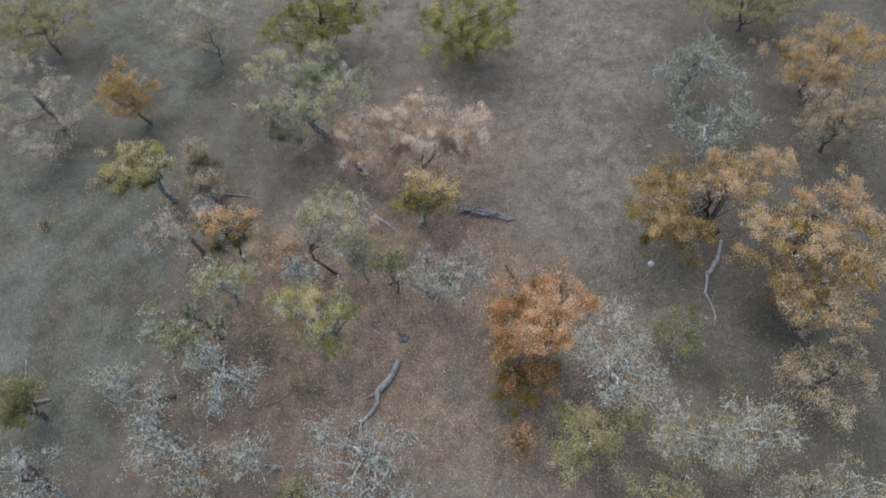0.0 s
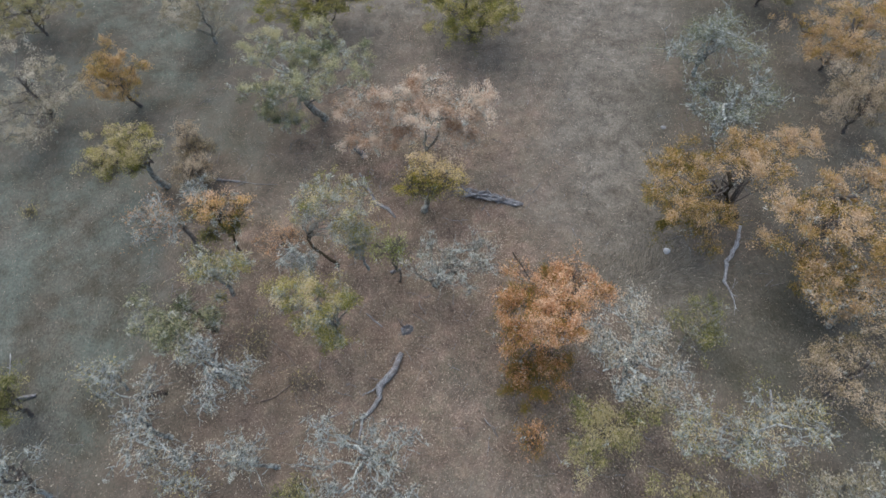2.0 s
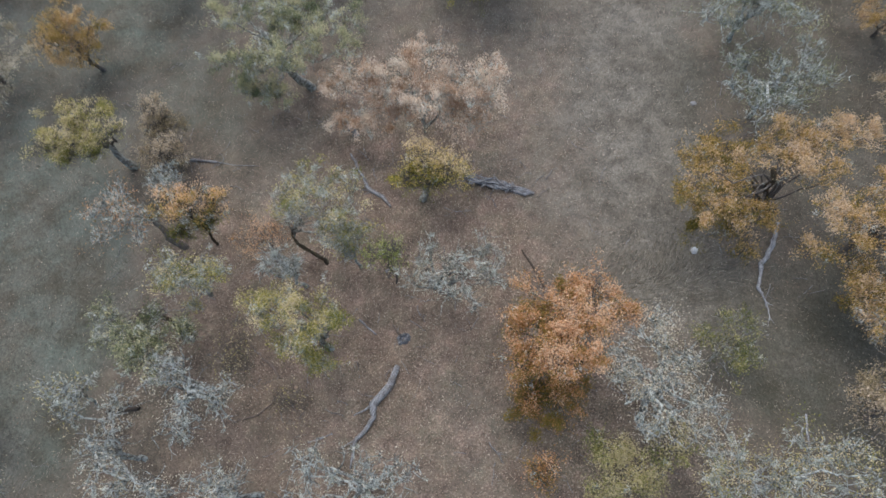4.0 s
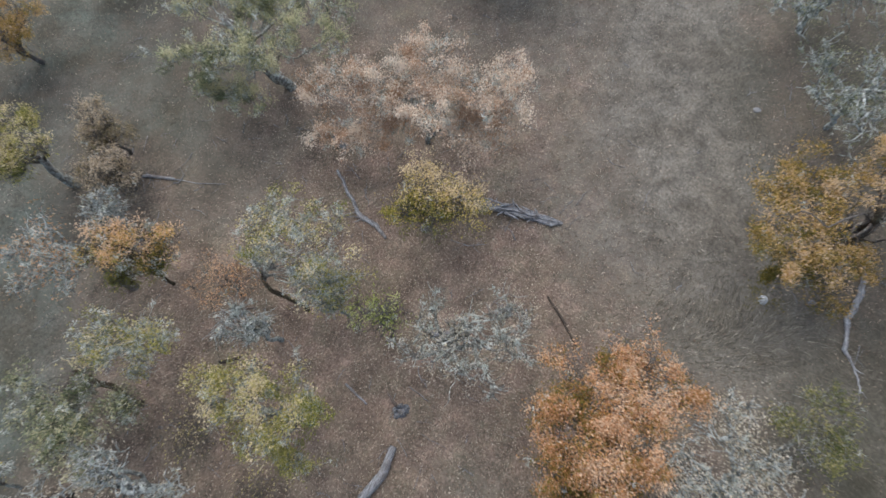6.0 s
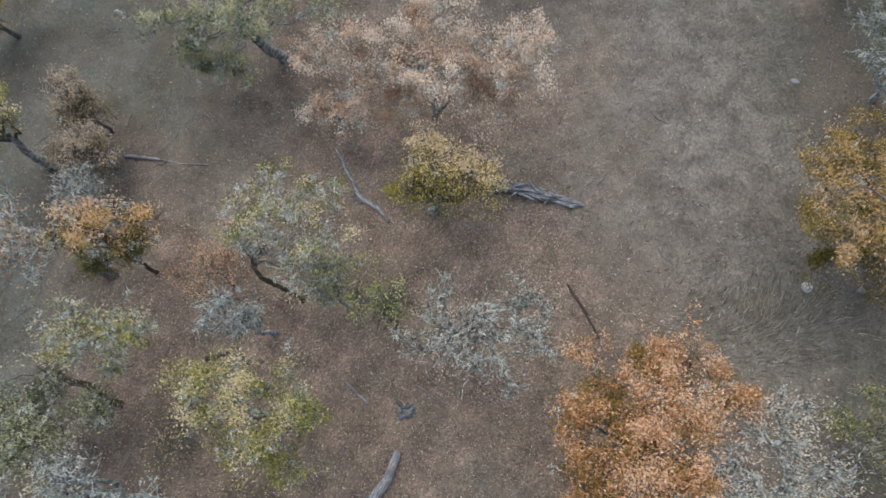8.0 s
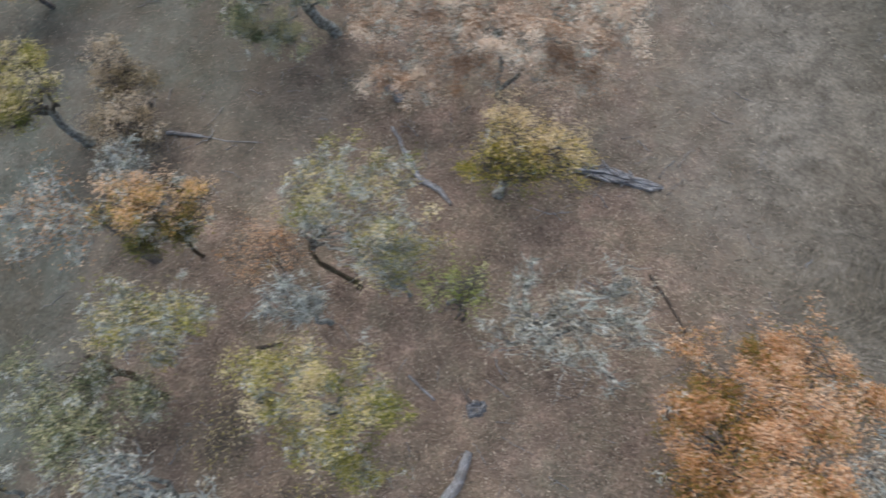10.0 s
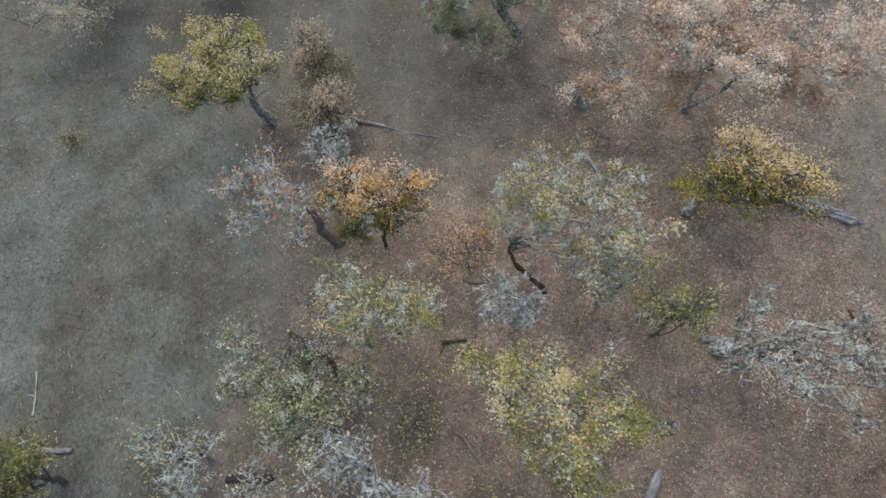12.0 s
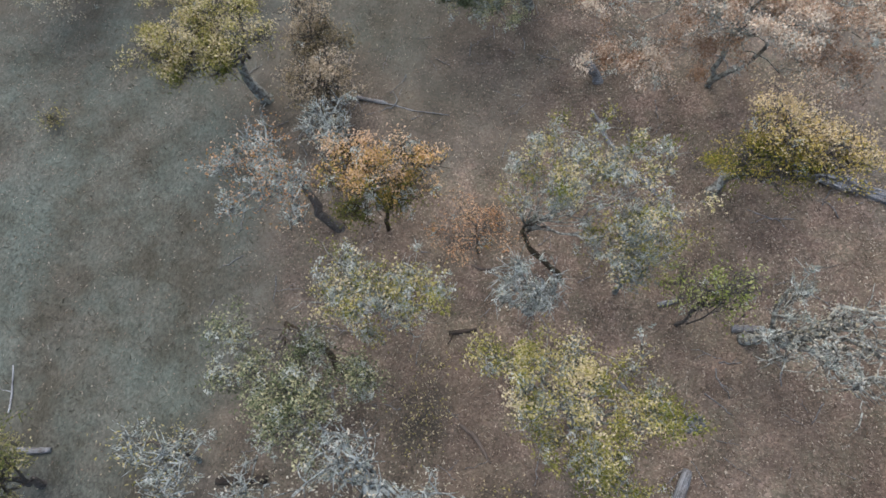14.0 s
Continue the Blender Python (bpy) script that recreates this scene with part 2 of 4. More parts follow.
def crooked(a, b, n, sway, rng, rise=0.0):
    """A gnarled way from a to b in n points."""
    a, b = np.asarray(a, float), np.asarray(b, float)
    t = np.linspace(0, 1, n)
    off = np.cumsum(rng.normal(0, 1, (n, 3)), axis=0)
    off -= off[:1] + (off[-1:] - off[:1]) * t[:, None]
    length = np.linalg.norm(b - a)
    out = a + (b - a) * t[:, None] + off * (sway * length / n**0.5)
    out[:, 2] += rise * length * np.sin(np.pi * t)
    return out


def along_way(pts, t):
    x = t * (len(pts) - 1)
    i = min(int(x), len(pts) - 2)
    return pts[i] + (pts[i + 1] - pts[i]) * (x - i)


LEAF_SHAPE = np.array([(0, 0, 0), (0.56, 0.27, 0.08), (0.64, -0.25, 0.08), (1, 0.02, -0.10)])
LEAF_TRIS = np.array([(0, 2, 1), (1, 2, 3)])


def scatter_blades(name, at, heading, up, size, tone, material, shape=LEAF_SHAPE, tris=LEAF_TRIS):
    """Copies of one small blade at the given places, joined in one mesh."""
    x = heading / (np.linalg.norm(heading, axis=1)[:, None] + 1e-9)
    y = np.cross(up, x)
    y /= np.linalg.norm(y, axis=1)[:, None] + 1e-9
    z = np.cross(x, y)
    s = size[:, None, None] * shape[None]
    v = at[:, None] + s[..., :1] * x[:, None] + s[..., 1:2] * y[:, None] + s[..., 2:] * z[:, None]
    f = (np.arange(len(at))[:, None, None] * len(shape) + tris[None]).reshape(-1, 3)
    return tri_mesh(name, v.reshape(-1, 3), f, material, False, tone=np.repeat(tone, len(shape)))


FIBRE_SHAPE = np.array([(0, 0.16, 0), (0.15, -0.16, 0), (1, 0, 0.03)])
FIBRE_TRIS = np.array([(0, 1, 2)])
CROWNS = []


def oak(label, base, crown, size, low, top, leaf, leaves, lichen, seed, trunk=0.12, limbs=8, bark=None, lean=0.0, tone=0.5, spread=0.2, big=1.0,
        inner=0.0, fork=0.6, bony=1.0, droop=0.5, wild=1.0, knee=None, trunk_bark=None, flat=0.6, name="oak_tree", group="", hollow=0.0, reach=0.45, gaps=0.6, tufts=0.0, side=(0.0, 0.0), category="tree", pads=(), twin=None, stub=1.0):
    """An oak: a trunk, gnarled limbs with their twigs, and on each limb its leaves and its beards of lichen.
    base, crown: where it stands and where the middle of its crown is; size: the crown's half widths; low, top: the crown's heights.
    pads: the crown's layered clumps, each with its place, the height of its top and its half width; without them the crown is one uneven dome."""
    rng = np.random.default_rng(seed)
    bark = bark or BARK
    root = np.array([base[0], base[1], rise_at(base[0], base[1])])
    tree = tagged(new(name), label=label, category=category, group=group)
    tree.location = root
    CROWNS.append((crown[0], crown[1], (size[0] + size[1]) / 2))
    mid = np.array([crown[0] - base[0], crown[1] - base[1], (low + top) / 2])
    rad = np.array([size[0], size[1], (top - low) / 2])
    turn = rng.uniform(0, 6.28, 3)

    def edge(v):
        """The crown's uneven outline: how far it reaches that way."""
        a = np.arctan2(v[1], v[0])
        return 1 + wild * (0.17 * np.sin(2 * a + turn[0]) + 0.14 * np.sin(3 * a + turn[1]) + 0.10 * np.sin(5 * a + turn[2]))

    height = max(low * fork, 0.25)
    bend = np.array([mid[0] * (0.55 + lean), mid[1] * (0.55 + lean), height]) if knee is None else np.array(knee) - (base[0], base[1], 0)
    way = np.concatenate([crooked((0, 0, -0.12), bend, 8, 0.10, rng, 0.03), crooked(bend, bend + (mid + (0, 0, rad[2] * 0.2) - bend) * stub, 6, 0.10, rng)[1:]])
    thick = trunk * np.interp(np.arange(len(way)), [0, 7, len(way) - 1], [1.0, 0.72, 0.45 if knee is None else 0.22])
    thick[0] *= 1.3
    thick[1] *= 1.12
    wood = Wood()
    way[1:-1] += rng.normal(0, 0.22 * trunk, (len(way) - 2, 3))
    wood.tube(way, thick * rng.uniform(0.86, 1.14, len(way)), 10, rng, 0.09)
    part("trunk", wood.mesh("trunk", trunk_bark or bark), tree)
    if twin:
        wood = Wood()
        wood.tube(crooked((0, 0, -0.1), twin, 8, 0.08, rng), trunk * np.linspace(0.95, 0.3, 8), 9, rng, 0.09)
        part("trunk", wood.mesh("trunk", trunk_bark or bark), tree)
    sprigs = 4 if tufts else 5
    spots = []
    area = sum(p[3] ** 2 for p in pads)
    for x, y, z, r in pads:
        k = max(1, round(limbs * r * r / area))
        deep = max(0.32, 0.62 * r)
        spots += [(np.array([x - base[0], y - base[1], z - deep]), np.array([1.12 * r, 1.12 * r, deep]), r * r / area / k)] * k
    if not pads:
        spots = [(mid, rad, 1 / limbs)] * limbs
    for n, (heart, half, share) in enumerate(spots):
        az = n * 2.399 + rng.uniform(-0.5, 0.5)
        out = np.sqrt(rng.uniform(0.25, 0.95)) if n else 0.2
        if pads:
            tip = heart + half * (0.45 * np.cos(az) * out, 0.45 * np.sin(az) * out, rng.uniform(-0.5, 0.3))
            turn = rng.uniform(0, 6.28, 3)
        else:
            dome = np.sqrt(max(0, 1 - out * out))
            tip = mid + rad * (np.cos(az) * out, np.sin(az) * out, dome * rng.uniform(0.2, 1.0) - droop * out * rng.uniform(0.1, 1.0))
            tip = mid + (tip - mid) * (edge(tip - mid), edge(tip - mid), 1)
        t0 = rng.uniform(0.5, 0.95)
        limb_way = crooked(along_way(way, t0), tip, 9, 0.16, rng, 0.02 if pads else 0.06)
        r0 = trunk * (1.35 if tufts else 1.0) * (rng.uniform(0.24, 0.4) if pads else rng.uniform(0.34, 0.5))
        wood, sites, twigs = Wood(), [], []
        spray = Wood() if tufts else wood
        wood.tube(limb_way, (0.6 + 0.4 * bony) * r0 * np.linspace(1, 0.3, 9), 6, rng, 0.07)
        sites.append(limb_way[2:])
        outward = (limb_way[-1] - limb_way[4]) / np.linalg.norm(limb_way[-1] - limb_way[4])
        for _ in range(7):
            start = along_way(limb_way, rng.uniform(0.72 if tufts or pads else 0.3, 1.0))
            aim = rng.normal(0, 1, 3) * (1, 1, flat) + (outward * 0.9 if tufts and not pads else 0.0)
            end = start + aim / np.linalg.norm(aim) * rng.uniform(0.5, 1.0) * ((2.0 if tufts else 1.5) * half[0] if pads else tufts or reach * rad.mean() * 1.5)
            rel = (end - heart) / half
            far = np.linalg.norm(rel) / edge(rel)
            if far > 1.0:
                end = heart + half * rel / far * (rng.uniform(0.5, 1.25) if pads else rng.uniform(0.8, 1.1))
            b = crooked(start, end, 6, 0.18, rng, 0.05)
            spray.tube(b, bony * r0 * np.linspace(0.36, 0.10, 6) * (0.7 if tufts else 1.0), 4)
            sites.append(b)
            for _ in range(sprigs):
                s = along_way(b, rng.uniform(0.3, 1.0))
                aim = (rng.normal(0, 1, 3) + (0, 0, 0.35)) * (1, 1, min(1, flat * 1.6))
                e = s + aim / np.linalg.norm(aim) * rng.uniform(0.18, 0.42) * (min(1.0, 0.45 + half[0]) if pads else 1.0)
                tw = crooked(s, e, 3, 0.2, rng)
                spray.tube(tw, bony * np.array([0.009, 0.006, 0.003]), 3)
                twigs.append(tw)
        limb = part("limb", wood.mesh("limb", BARK if tufts and not pads else bark), tree)
        if tufts:
            part("spray", spray.mesh("spray", bark), limb, "white lichen-crusted twigs")
        tw = np.array(twigs)
        count = int(2.2 * leaves * share)
        if count:
            full = np.repeat(rng.gamma(1 / gaps, gaps, len(tw) // sprigs), sprigs) * rng.gamma(1.3, 0.77, len(tw))
            pick = rng.choice(len(tw), count, p=full / full.sum())
            t = rng.uniform(0.3, 1.12, count)[:, None]
            at = tw[pick, 0] + (tw[pick, 2] - tw[pick, 0]) * t + rng.normal(0, 1, (count, 3)) * ((0.18, 0.18, 0.1) if tufts else (0.08, 0.08, 0.05)) + (0, 0, 0.05 if pads else 0.0)
            if hollow:
                keep = np.linalg.norm((at - mid) / rad, axis=1) > hollow * rng.uniform(0.5, 1.0, count)
                at, pick = at[keep], pick[keep]
            k = len(at)
            head = rng.normal(0, 1, (k, 3)) + (0, 0, -0.15)
            up = rng.normal(0, 0.85, (k, 3)) + (0, 0, 1.0)
            clump = (np.repeat(rng.normal(0, spread * 0.95, len(tw) // sprigs), sprigs) + rng.normal(0, spread * 0.3, len(tw)))[pick]
            # tone drops to darker stops low in the crown and away from side
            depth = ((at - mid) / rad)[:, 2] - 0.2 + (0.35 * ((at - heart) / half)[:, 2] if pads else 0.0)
            # one leaf in ten is paler: a painted glint of top-lit gloss
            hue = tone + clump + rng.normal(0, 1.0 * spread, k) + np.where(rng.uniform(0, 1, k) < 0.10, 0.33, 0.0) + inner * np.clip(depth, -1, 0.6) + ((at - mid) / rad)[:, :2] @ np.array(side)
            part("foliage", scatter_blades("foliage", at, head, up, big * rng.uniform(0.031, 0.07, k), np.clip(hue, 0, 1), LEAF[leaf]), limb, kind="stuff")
        beards = int(0.3 * lichen * share)
        if beards:
            places = np.concatenate(([] if tufts else sites * 3) + [tw.reshape(-1, 3)])
            hubs = places[rng.integers(0, len(places), beards // 5 + 1)]
            tufted = hubs[rng.integers(0, len(hubs), beards)] + rng.normal(0, 0.055, (beards, 3))
            at = np.repeat(tufted, 8, 0) + rng.normal(0, 0.025, (beards * 8, 3))
            k = len(at)
            head = rng.normal(0, 1, (k, 3)) + (0, 0, -0.2)
            hue = np.clip(np.repeat(rng.uniform(0.0, 0.9, beards), 8) + rng.normal(0, 0.15, k), 0, 1)
            part("lichen", scatter_blades("lichen", at, head, rng.normal(0, 0.6, (k, 3)) + (0, 0, 1), rng.uniform(0.035, 0.08, k), hue, LICHEN, FIBRE_SHAPE, FIBRE_TRIS), limb, "pale grey-green beard lichen", "stuff")
    return tree


def rise_at(x, y):
    """The ground's gentle swells."""
    near = np.exp(-((x / 60.0) ** 2 + ((y - 12.0) / 60.0) ** 2))
    return near * (0.05 * np.sin(0.55 * x + 0.8) * np.cos(0.47 * y) + 0.035 * np.sin(1.3 * x + 0.9 * y) + 0.02 * np.sin(2.7 * x - 2.1 * y + 1.0))


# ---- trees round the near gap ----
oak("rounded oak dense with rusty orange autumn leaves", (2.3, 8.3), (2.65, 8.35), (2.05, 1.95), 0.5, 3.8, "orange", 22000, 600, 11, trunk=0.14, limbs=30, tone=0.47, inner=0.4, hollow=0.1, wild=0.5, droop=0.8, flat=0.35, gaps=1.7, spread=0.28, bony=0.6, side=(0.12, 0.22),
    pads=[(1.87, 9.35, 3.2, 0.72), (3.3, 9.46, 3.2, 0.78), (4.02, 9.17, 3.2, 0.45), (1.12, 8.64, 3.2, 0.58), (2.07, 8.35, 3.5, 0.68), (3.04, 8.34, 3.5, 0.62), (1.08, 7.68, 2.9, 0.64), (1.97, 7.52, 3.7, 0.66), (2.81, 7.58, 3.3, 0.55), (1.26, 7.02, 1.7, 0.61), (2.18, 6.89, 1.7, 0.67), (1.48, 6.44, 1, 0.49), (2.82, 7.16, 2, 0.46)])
oak("wide oak with thin dry pinkish leaves and lichen", (-1.5, 16.8), (-1.2, 16.7), (3.2, 2.3), 1.6, 4.0, "pink", 22000, 3400, 12, trunk=0.075, inner=0.15, twin=(0.6, -0.5, 2.2), limbs=24, bony=0.6, tone=0.78, bark=BARK_PALE, lean=-0.3, reach=0.4, knee=(-1.45, 17.0, 1.3), wild=0.8, flat=0.3, spread=0.3, gaps=0.9,
    pads=[(-1.13, 17.31, 3.8, 0.7), (-2, 16.79, 3.8, 0.81), (-3, 16.52, 3.8, 0.62), (-4.41, 17.16, 2.6, 0.69), (-2.65, 15.98, 3.5, 0.75), (-1, 16.1, 3.8, 0.79), (-0.02, 16.27, 3.8, 0.73), (1.01, 16.21, 3.8, 0.61), (1.02, 15.46, 3.8, 0.53), (0.19, 15.43, 3.8, 0.66), (-2.12, 15.63, 2.7, 0.65), (-3.34, 16.04, 2, 0.69), (-4.25, 16.15, 1.8, 0.64), (-0.29, 15.54, 2.7, 0.71), (0.55, 15.49, 2.5, 0.52), (-1.24, 15.35, 3.8, 0.6)])
oak("pale oak hung with lichen and olive leaves", (-5.8, 19.0), (-6.6, 18.6), (3.1, 2.5), 1.8, 4.3, "sage", 18000, 6200, 13, trunk=0.16, inner=0.3, limbs=18, bony=0.6, tone=0.98, bark=BARK_PALE, wild=0.6, droop=0.8, gaps=1.1, spread=0.3,
    pads=[(-8.15, 19.55, 3.5, 0.75), (-7.34, 20.15, 3.5, 0.85), (-6.34, 19.79, 3.5, 0.98), (-5.39, 19.31, 3.5, 0.88), (-4.35, 19.61, 3.5, 0.88), (-3.59, 18.83, 3.5, 0.6), (-7.24, 17.95, 3.5, 0.9), (-5.93, 17.84, 3.5, 0.89), (-4.63, 17.73, 3.5, 0.8), (-8.06, 17.71, 3.5, 0.59), (-7.36, 17.49, 2.2, 0.93), (-6, 17.49, 1.8, 0.85), (-3.76, 17.51, 3.5, 0.59), (-5.6, 20.92, 3.5, 0.86)])
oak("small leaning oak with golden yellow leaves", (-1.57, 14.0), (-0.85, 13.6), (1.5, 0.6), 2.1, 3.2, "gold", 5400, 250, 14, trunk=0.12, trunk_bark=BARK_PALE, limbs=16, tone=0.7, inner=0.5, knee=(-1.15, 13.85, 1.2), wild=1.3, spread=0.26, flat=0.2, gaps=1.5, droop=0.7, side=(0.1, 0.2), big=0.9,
    pads=[(-1.37, 13.79, 3.3, 0.47), (-1.65, 13.53, 3, 0.43), (-0.92, 13.32, 3.3, 0.52), (-0.28, 13.43, 3.3, 0.44), (-0.49, 13.13, 3.1, 0.49), (-1.14, 13.26, 2.6, 0.49), (-1.81, 13.42, 2.5, 0.35)])
oak("half-bare lichen-covered oak with scattered dry leaves", (4.55, 6.5), (4.75, 7.6), (1.85, 1.7), 1.3, 3.3, "grey", 2600, 900, 15, trunk=0.11, tufts=0.5, big=0.9, limbs=16, bony=1.7, tone=0.8, bark=BARK_WHITE, gaps=1.2, reach=0.5,
    pads=[(4.62, 8.78, 2.9, 0.54), (4.38, 8.01, 2.9, 0.48), (5.1, 7.87, 2.9, 0.53), (5.46, 7.5, 2.9, 0.52), (3.61, 7.89, 2.9, 0.38), (3.9, 7.27, 2.9, 0.52), (4.39, 6.91, 2.9, 0.51), (3.7, 6.74, 2.9, 0.54), (3.39, 7.16, 2.9, 0.42), (5.11, 7.14, 2.9, 0.57), (5.49, 6.72, 2.9, 0.51), (5.66, 6.29, 2.9, 0.45), (4.59, 5.98, 2.9, 0.5), (5.3, 5.76, 2.9, 0.45), (4.03, 5.76, 2.9, 0.45), (5.83, 5.54, 2.9, 0.42)])
oak("bushy oak with olive and yellow-green leaves", (3.5, 5.0), (3.55, 5.15), (1.4, 1.3), 1.0, 2.9, "green", 5200, 350, 16, trunk=0.10, limbs=9, tone=0.95, wild=0.7, spread=0.25, gaps=0.9,
    pads=[(2.99, 5.73, 2.4, 0.59), (3.58, 5.55, 2.4, 0.68), (2.73, 4.92, 2.4, 0.58), (3.61, 4.78, 2.4, 0.73), (4.51, 5.44, 2.4, 0.59), (4.18, 4.58, 2.4, 0.6), (2.95, 4.28, 2.4, 0.54), (4.88, 5.83, 2.4, 0.44)])
oak("small sapling with rusty brown leaves", (1.7, 5.0), (1.7, 5.1), (0.55, 0.5), 0.4, 1.7, "orange", 1000, 60, 17, trunk=0.04, limbs=5, tone=0.35, name="oak_sapling")
oak("grey oak thick with pale lichen and few leaves", (7.2, 4.7), (7.35, 4.8), (2.4, 1.0), 1.4, 3.4, "yellow", 2400, 1500, 18, trunk=0.07, tufts=0.5, limbs=15, bony=1.6, tone=0.8, bark=BARK_WHITE, big=0.8, spread=0.32, gaps=1.2, wild=1.4,
    pads=[(5.21, 4.8, 2.6, 0.57), (5.61, 4.49, 2.6, 0.56), (6.03, 5.23, 2.6, 0.57), (6.66, 4.76, 2.6, 0.62), (7.31, 5.04, 2.6, 0.57), (7.83, 5.33, 2.6, 0.63), (8.55, 5.3, 2.6, 0.57), (7.55, 4.35, 2.6, 0.61), (6.79, 4.17, 2.6, 0.55), (8.51, 4.7, 2.6, 0.5), (9.03, 4.99, 2.6, 0.5)])
# the darker bark on this trunk stands in for shade at its foot
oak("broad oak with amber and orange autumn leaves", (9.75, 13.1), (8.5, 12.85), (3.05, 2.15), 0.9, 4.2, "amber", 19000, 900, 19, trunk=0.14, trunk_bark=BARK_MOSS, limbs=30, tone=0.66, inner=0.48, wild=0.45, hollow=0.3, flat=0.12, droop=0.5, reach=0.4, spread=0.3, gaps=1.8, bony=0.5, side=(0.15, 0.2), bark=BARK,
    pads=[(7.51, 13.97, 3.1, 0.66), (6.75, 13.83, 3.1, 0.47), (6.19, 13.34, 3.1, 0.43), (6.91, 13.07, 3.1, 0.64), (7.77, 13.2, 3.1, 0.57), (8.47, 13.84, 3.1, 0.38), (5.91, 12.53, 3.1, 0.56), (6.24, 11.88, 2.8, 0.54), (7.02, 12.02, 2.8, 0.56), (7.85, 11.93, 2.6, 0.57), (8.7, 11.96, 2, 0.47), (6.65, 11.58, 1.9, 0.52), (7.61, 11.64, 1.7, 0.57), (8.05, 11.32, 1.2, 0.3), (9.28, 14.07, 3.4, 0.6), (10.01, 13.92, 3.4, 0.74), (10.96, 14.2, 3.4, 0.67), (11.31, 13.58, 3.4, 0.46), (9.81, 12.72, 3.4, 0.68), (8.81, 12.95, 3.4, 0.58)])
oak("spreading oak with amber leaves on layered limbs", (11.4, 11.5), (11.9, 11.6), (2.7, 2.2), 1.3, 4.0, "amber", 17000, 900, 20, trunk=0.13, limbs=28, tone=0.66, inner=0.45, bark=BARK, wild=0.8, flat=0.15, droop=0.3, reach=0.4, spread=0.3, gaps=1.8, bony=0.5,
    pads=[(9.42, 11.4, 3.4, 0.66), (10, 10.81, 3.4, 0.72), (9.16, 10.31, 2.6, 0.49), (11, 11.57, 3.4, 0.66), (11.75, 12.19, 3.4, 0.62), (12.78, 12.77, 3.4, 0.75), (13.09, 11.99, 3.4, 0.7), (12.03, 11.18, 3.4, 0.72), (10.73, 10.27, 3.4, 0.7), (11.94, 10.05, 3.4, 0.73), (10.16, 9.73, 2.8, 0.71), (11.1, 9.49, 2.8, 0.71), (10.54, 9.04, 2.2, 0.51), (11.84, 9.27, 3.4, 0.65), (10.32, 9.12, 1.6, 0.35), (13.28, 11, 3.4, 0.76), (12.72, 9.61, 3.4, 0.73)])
oak("bare grey oak bearded with lichen", (9.8, 16.8), (9.9, 16.8), (1.9, 1.5), 1.0, 3.6, "sage", 2600, 1100, 21, trunk=0.09, limbs=14, bony=1.9, tone=0.5, bark=BARK_WHITE, big=0.8, wild=1.4, tufts=0.75,
    pads=[(8.64, 17.25, 2.8, 0.72), (8.07, 16.38, 2.8, 0.47), (9.69, 17.09, 2.8, 0.51), (9.72, 16.01, 2.8, 0.68), (9.06, 15.1, 2.8, 0.64), (9.9, 15.24, 2.8, 0.52), (10.82, 16.73, 2.8, 0.63), (11.2, 16.22, 2.8, 0.53), (11.21, 17.62, 2.8, 0.48), (8.79, 15.86, 2.8, 0.46)])
oak("oak with orange-brown leaves at the wood's edge", (15.0, 20.2), (15.1, 20.1), (2.8, 1.9), 0.7, 4.0, "amber", 14000, 250, 22, trunk=0.08, bony=0.5, limbs=14, tone=0.68, droop=0.9, wild=0.7, flat=0.25)
oak("oak with dull brown autumn leaves", (14.7, 16.7), (14.7, 16.7), (2.1, 1.6), 0.7, 3.9, "brown", 9000, 150, 23, trunk=0.08, bony=0.5, limbs=13, tone=0.85, droop=0.9, gaps=0.9)
oak("low green oak shrub beside the open grass", (6.65, 8.1), (6.75, 8.25), (1.0, 0.85), 0.3, 2.1, "green", 1500, 60, 24, trunk=0.05, bark=BARK_PALE, limbs=7, tone=0.5, name="oak_shrub", category="shrub", spread=0.25,
    pads=[(7.02, 9.08, 1.5, 0.35), (6.63, 8.52, 1.5, 0.5), (7.28, 8.37, 1.5, 0.53), (7.55, 8.09, 1.5, 0.38), (6.77, 7.85, 1.5, 0.49), (7.51, 8.82, 1.5, 0.39)])
oak("sparse oak with reddish brown leaves", (10.6, 6.5), (10.8, 6.6), (1.9, 1.3), 0.7, 3.3, "brown", 4000, 260, 25, trunk=0.10, limbs=9, tone=0.7, droop=0.8, gaps=1.0,
    pads=[(9.99, 7.16, 2.4, 0.74), (10.81, 7.3, 2.4, 0.74), (11.52, 7.54, 2.4, 0.65), (9.45, 6.46, 2.4, 0.72), (10.46, 6.3, 2.4, 0.72), (11.34, 6.56, 2.4, 0.66), (9.78, 5.64, 2.4, 0.64), (10.76, 5.49, 2.4, 0.64), (11.79, 6.25, 2.4, 0.7)])
